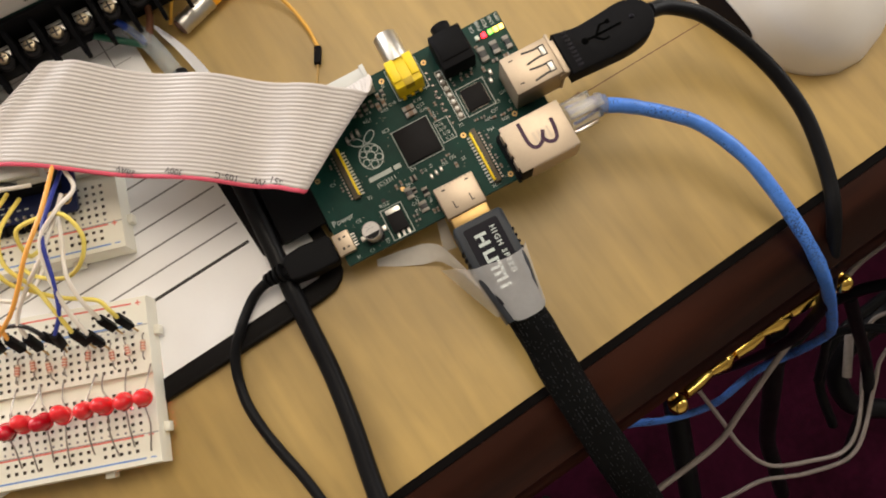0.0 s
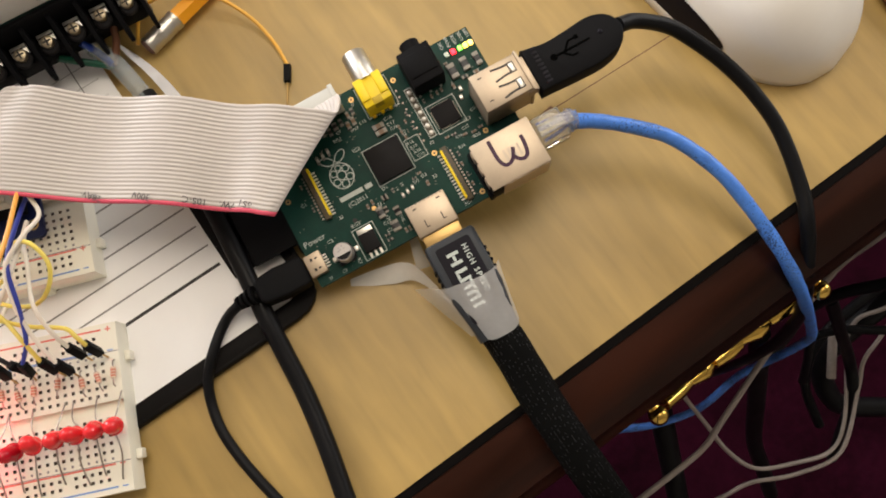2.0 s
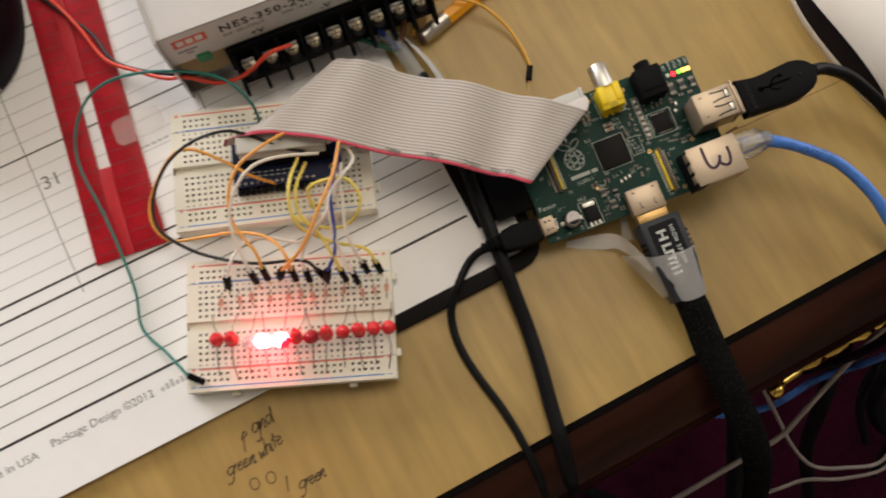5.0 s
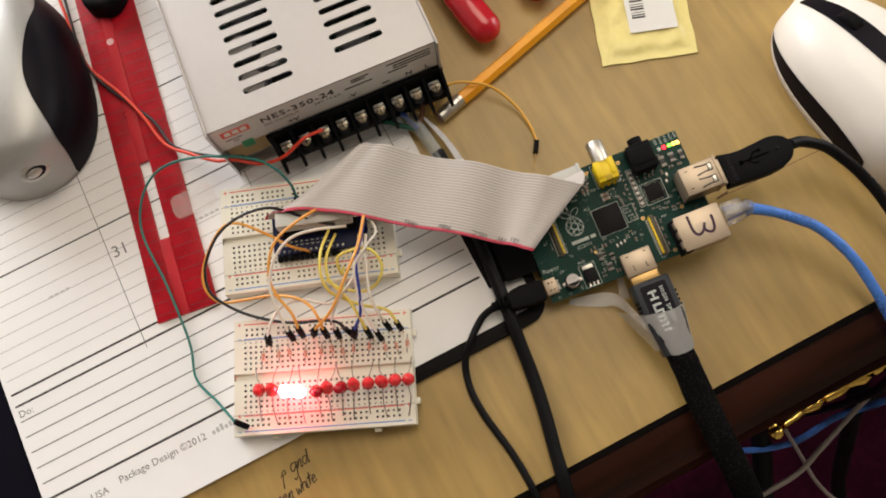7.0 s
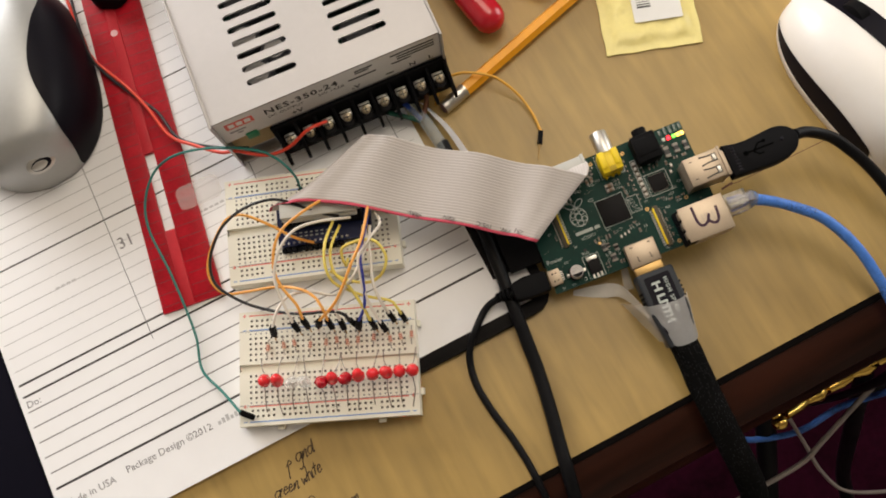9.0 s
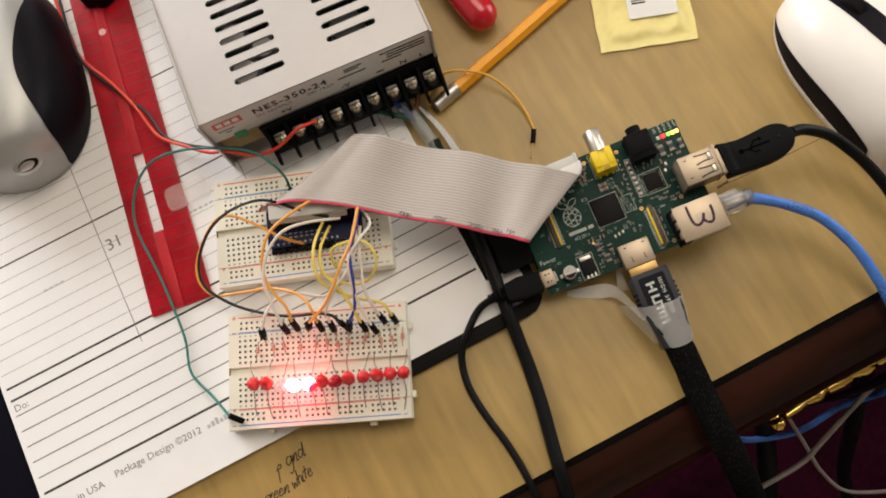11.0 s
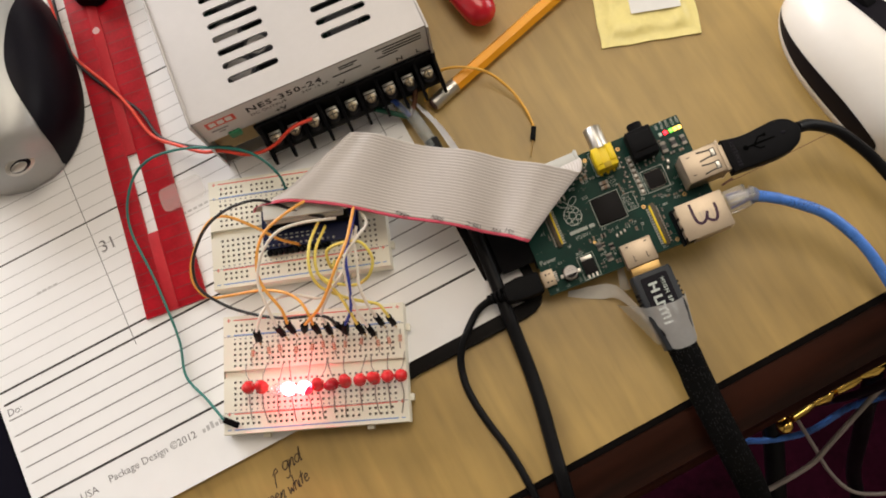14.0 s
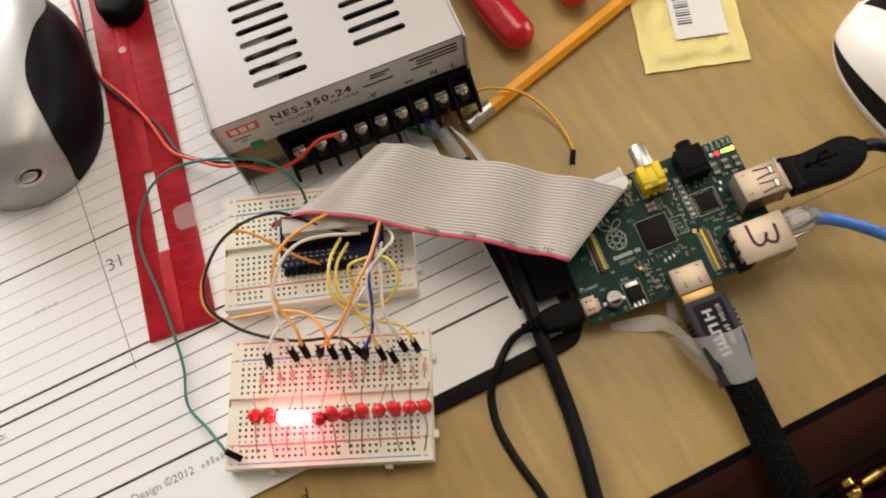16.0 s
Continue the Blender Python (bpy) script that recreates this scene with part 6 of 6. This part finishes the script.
part("wire", tube(B(), [(-74.1, 117.1, 26.0), (-83.7, 114.4, 30.0), (-96.3, 111.9, 24.0), (-108.7, 114.7, 19.0), (-120.8, 120.5, 22.0), (-129.4, 124.1, 20.0), (-141.4, 134.4, 16.0), (-153.1, 146.1, 13.0), (-160.7, 166.8, 11.0), (-169.4, 185.1, 9.0), (-182.0, 206.8, 7.5), (-184.8, 222.6, 7.0), (-188.6, 256.3, 6.0), (-192.4, 290.0, 5.0)], 0.88, 10, 8), W_RED, rw)
kw = thing("supply_wire", Matrix(), "black wire running beside a red one over the ruler", "wire")
part("wire", tube(B(), [(-115.7, 122.0, 18.0), (-128.0, 127.3, 17.0), (-141.7, 136.2, 14.0), (-150.6, 145.6, 12.0), (-156.5, 162.7, 9.0), (-167.0, 178.6, 7.5), (-179.1, 198.3, 8.0), (-184.2, 216.4, 8.0), (-185.6, 255.0, 6.0), (-187.0, 293.6, 5.0)], 0.82, 10, 8), W_BLACK, kw)

clip = thing("plastic_clip", P(-164.5, 233, 4.8, 0, 0, -6), "rounded black plastic clip lying on the red ruler", "clip")
part("body", prism(B(), [(v.x, v.y) for v in smooth_path([(-11.5, 34, 0), (-11.5, 12, 0), (-8.5, 3.5, 0), (-2.5, 1.0, 0), (1.5, 0, 0), (6.0, 2.0, 0), (10.5, 7.0, 0), (11.5, 14, 0), (11.5, 34, 0)], 4)], 0, 11, 3.5, 0, 3), PLASTIC_BLACK, clip)
part("rib", bx(B(), -6, 14, 10.8, 6, 17, 12.4, 0.6), PLASTIC_BLACK, clip, "moulded grip rib")
side_cord = thing("cord", Matrix(), "dark brown cord curling on the desk beside the white mouse", "cable")
part("cord", tube(B(), [(275, 48, 3.1), (250, 28, 3.1), (237, 8, 3.1), (238, -8, 3.1), (256, -20, 3.1), (284, -24, 3.1)], 3.0, 12, 8), W_BROWN, side_cord)

# clear tape on the ruler
tp = thing("tape", P(-158, 116, 4.9, 0, 0, 3), "small piece of clear tape across the ruler", "tape")
part("strip", prism(B(), rounded(-3, -8, 20, 5, 3.5), 0.0, 0.12), surface("clear_tape", (0.86, 0.80, 0.76), 0.35, alpha=0.15), tp)

# fine joint in the desk's veneer, with a small chip at its end
_b = B()
stroke(_b, [(97.0, 22.0), (107, 22.3), (130, 24.4), (157, 26.9), (190, 30)], 0.35, 0.01, 0.02)
stroke(_b, [(96.6, 21.6), (99, 22.2), (103, 23.0)], 1.1, 0.012, 0.02)
joint = part("veneer_joint", _b, W_BROWN, desk, "fine joint line in the veneer", at=DESK.inverted())

# ---- handwriting on the desk ----
note = thing("handwriting", P(-0.6, -2.6, 0.02), "brown pen notes scribbled on the desktop", "handwriting")
PENNED = {
    "g": [(0.8, 0.9), (0.3, 1), (0, 0.5), (0.3, 0), (0.75, 0.4), (0.85, 1), (0.8, -0.6), (0.4, -1.1), (0.1, -0.8)],
    "n": [(0, 0), (0.1, 1), (0.1, 0.2), (0.4, 1), (0.6, 0.9), (0.6, 0), (0.85, 0.1)],
    "d": [(0.7, 0.8), (0.3, 1), (0, 0.5), (0.3, 0), (0.7, 0.5), (0.95, 1.7), (0.8, 0), (1, 0.1)],
    "r": [(0, 0), (0.1, 1), (0.12, 0.5), (0.45, 1)],
    "e": [(0, 0.5), (0.6, 0.6), (0.4, 1), (0.05, 0.6), (0.2, 0), (0.75, 0.2)],
    "w": [(0, 1), (0.15, 0), (0.4, 0.7), (0.6, 0), (0.9, 1)],
    "h": [(0.2, 2), (0.05, 0), (0.1, 0.6), (0.4, 1), (0.6, 0.8), (0.6, 0)],
    "i": [(0.05, 1), (0.05, 0), (0.25, 0.1)],
    "t": [(0.25, 1.8), (0.15, 0.1), (0.22, 1.15), (-0.15, 1.1), (0.55, 1.3)],
    "-": [(0, 1.3), (0.4, 1.25)],
    "1": [(0, 0), (0.1, 1.7)],
    "7": [(0, 0.9), (0.5, 1.6), (0.8, 1.1), (0.3, 0.9), (0.2, -0.7)],
}


def penned(word, x, y, size, turn):
    """Slanted running hand, one stroke a letter."""
    for ch in word:
        shape = PENNED[ch]
        sway = turn + random.uniform(-6, 6)
        c, q = math.cos(radians(sway)), math.sin(radians(sway))
        pts = [(x + size * (c * (u + 0.3 * v) - q * v), y + size * (q * (u + 0.3 * v) + c * v)) for u, v in shape]
        fine = [(p.x, p.y) for p in smooth_path([(a, b, 0) for a, b in pts], 4)]
        part("letter", stroke(B(), fine, 0.58, 0.0, 0.03), PEN, note)
        wide = size * (0.95 * max(u for u, v in shape) + 0.12)
        x, y = x + wide * math.cos(radians(turn)), y + wide * math.sin(radians(turn))


penned("7", -148.2, -31.0, 3.4, 8)
penned("gnd", -142.4, -27.4, 3.5, 12)
penned("green", -157.4, -39.8, 3.2, 6)
penned("white", -142.6, -38.2, 3.3, 18)
penned("1", -136.0, -54.0, 3.4, 6)
penned("green", -131.4, -55.0, 3.0, 6)
for cx, cy in ((-148.0, -46.4), (-141.0, -46.4)):
    part("letter", stroke(B(), [(cx + 1.9 * math.cos(radians(a)), cy + 2.4 * math.sin(radians(a))) for a in range(0, 361, 30)], 0.46, 0.0, 0.03), PEN, note)

# ---- brass drawer handle on the desk front ----
drawer = part("drawer_front", bx(B(), -260, -14, -230, 420, -10.2, -34, 1.5), MAHOGANY, desk, "dark mahogany drawer front")
handle = thing("drawer_handle", DESK, "polished brass bail handle on the drawer front", "handle")
_h0, _h1 = (DESK.inverted() @ Vector((0.0964, -0.0967, -0.070))) / MM, (DESK.inverted() @ Vector((0.1866, -0.0846, -0.070))) / MM
for p in (_h0, _h1):
    _b = B(); turned(_b, (p.x, -14.2, -70), (0, -1, 0), [(0, 7), (1.5, 7), (2.5, 3), (10, 2.6), (14, 3.2), (-p.y - 17.5, 3.0)], 18); ball(_b, (p.x, p.y, -70), 4.4, 4.4, 4.4, 18)
    part("post", _b, BRASS, handle, "brass post with a ball end")
_m = (_h0 + _h1) / 2
for a, b, r0, r1, r2 in ((0.06, 0.245, 2.8, 3.4, 2.6), (0.246, 0.415, 2.2, 4.6, 2.0), (0.416, 0.585, 3.4, 4.2, 3.4), (0.586, 0.755, 2.0, 4.6, 2.2), (0.756, 0.94, 2.6, 3.4, 2.8)):
    p, q = _h0.lerp(_h1, a), _h0.lerp(_h1, b)
    p = Vector((p.x, p.y + 1.5, -70 - 16 * math.sin(math.pi * a)))
    q = Vector((q.x, q.y + 1.5, -70 - 16 * math.sin(math.pi * b)))
    d = (q - p).length
    part("bail_section", turned(B(), p, q - p, [(0, r0 * 0.6), (0.4, r0), (d * 0.3, (r0 + r1) / 2), (d * 0.55, r1), (d * 0.8, (r1 + r2) / 2), (d - 0.4, r2), (d, r2 * 0.6)], 14), BRASS, handle, "brass bail")

# ---- cords hanging behind the desk edge ----
def cord(name, label, pts, r, m):
    c = thing(name, Matrix(), label, "cable", "cords hanging before the desk")
    part("cord", tube(B(), pts, r, 10, 7), m, c)


cord("hanging_cord", "white cord hanging in front of the desk", [(261.9, -74.9, -90.0), (253.2, -79.5, -120.0), (244.5, -84.1, -150.0), (225.9, -95.0, -170.0), (205.8, -104.4, -180.0), (183.3, -116.7, -190.0), (159.3, -130.5, -200.0), (141.1, -140.8, -210.0), (100.6, -148.6, -220.0), (60.1, -156.4, -230.0)], 1.9, COPPER_FLEX)
cord("hanging_cord", "thin white cord looping in front of the desk", [(158.3, -110.3, -240.0), (167.6, -135.9, -260.0), (176.9, -161.5, -280.0), (194.0, -184.0, -300.0), (227.5, -198.4, -320.0), (257.5, -205.8, -330.0), (278.2, -194.0, -330.0), (298.8, -159.2, -320.0), (305.7, -140.6, -310.0), (316.0, -131.3, -300.0), (327.6, -132.2, -290.0), (339.2, -133.1, -280.0)], 1.5, COPPER_FLEX)
cord("hanging_cord", "thin white cord looping in front of the desk", [(335.5, -140.6, -290.0), (321.3, -150.3, -300.0), (307.1, -160.0, -310.0), (296.7, -176.7, -320.0), (264.8, -209.7, -330.0), (226.7, -207.4, -330.0), (194.6, -196.9, -330.0), (171.2, -195.5, -330.0), (147.8, -194.1, -330.0)], 1.5, COPPER_FLEX)
cord("cable_tag", "flat white cable tag hanging among cords", [(292.9, -132.8, -300.0), (279.3, -158.8, -310.0)], 3.2, COPPER_FLEX)
for pts, r in (([(266.5, -106.9, -130.0), (256.4, -102.8, -150.0), (246.3, -98.7, -170.0), (238.7, -100.3, -200.0), (226.2, -110.0, -220.0), (213.7, -119.7, -240.0)], 3.4),
               ([(314.4, -148.4, -240.0), (297.3, -137.8, -250.0), (280.2, -127.2, -260.0), (265.1, -124.2, -270.0), (266.6, -139.2, -300.0), (268.1, -154.2, -330.0)], 3.0),
               ([(255.1, -101.5, -200.0), (274.1, -127.5, -250.0), (293.1, -153.5, -300.0), (295.5, -180.1, -330.0), (296.0, -207.8, -380.0), (296.5, -235.5, -430.0)], 4.2),
               ([(206.6, -98.2, -200.0), (221.5, -142.1, -300.0), (236.4, -186.0, -400.0), (246.6, -219.0, -450.0), (256.8, -252.0, -500.0)], 6.5),
               ([(151.2, -92.7, -250.0), (149.0, -138.4, -300.0), (146.8, -184.1, -350.0), (144.6, -229.8, -400.0)], 8.0),
               ([(365.6, -133.5, -330.0), (327.9, -144.3, -360.0), (318.4, -162.0, -400.0), (331.6, -201.4, -440.0), (382.0, -231.6, -470.0)], 9.0),
               ([(404.0, -116.7, -310.0), (337.8, -125.2, -330.0), (299.8, -138.1, -345.0), (289.9, -165.6, -380.0), (298.7, -205.0, -420.0)], 4.0)):
    cord("hanging_cord", "black cord hanging among other cords before the desk", pts, r, CABLE_BLACK)

# dark slab beside the calendar
slab = thing("keyboard", CAL, "black keyboard edge beside the calendar", "keyboard")
part("case", bx(B(), -395.2, -150, 0.2, -236.2, 150, 2.5, 0.8), surface("navy_black_plastic", (0.004, 0.0035, 0.008), 0.7, spec=0.05), slab)


# ---- the running light: two lit beads that step from LED to LED and back ----
beads = []
for k in range(2):
    g = thing("running_light", P(*LED_AT[0], LED_Z + 3.4), "lit white-hot red LED running along the row", "light", "running lights")
    part("glow", ball(B(), (0, 0, 0), 3.05, 3.05, 3.5, 20), GLOW_RED, g)
    beads.append(g)


def light_place(c):
    """Where a light stands for a place on the row (1 to 12); past the ends it sinks into the breadboard."""
    i = min(max(c, 1), 12) - 1
    k = min(int(i), 10)
    f = i - k
    x = LED_AT[k][0] * (1 - f) + LED_AT[k + 1][0] * f
    y = LED_AT[k][1] * (1 - f) + LED_AT[k + 1][1] * f
    if 0.6 < c < 12.4:
        return P(x, y, LED_Z + 4.0)
    x, y = LED_AT[1] if c < 6 else LED_AT[10]
    return P(x, y, 7.2)


def motions():
    for k, g in enumerate(beads):
        rows = []
        for n in range(161):
            t = n / 10
            u = (t - 7.45) % 3.0
            c = -1 + 10 * u if u < 1.5 else 14 - 10 * (u - 1.5)
            rows.append((t, light_place(c + k - 0.5)))
        walk(g, rows)


motions()
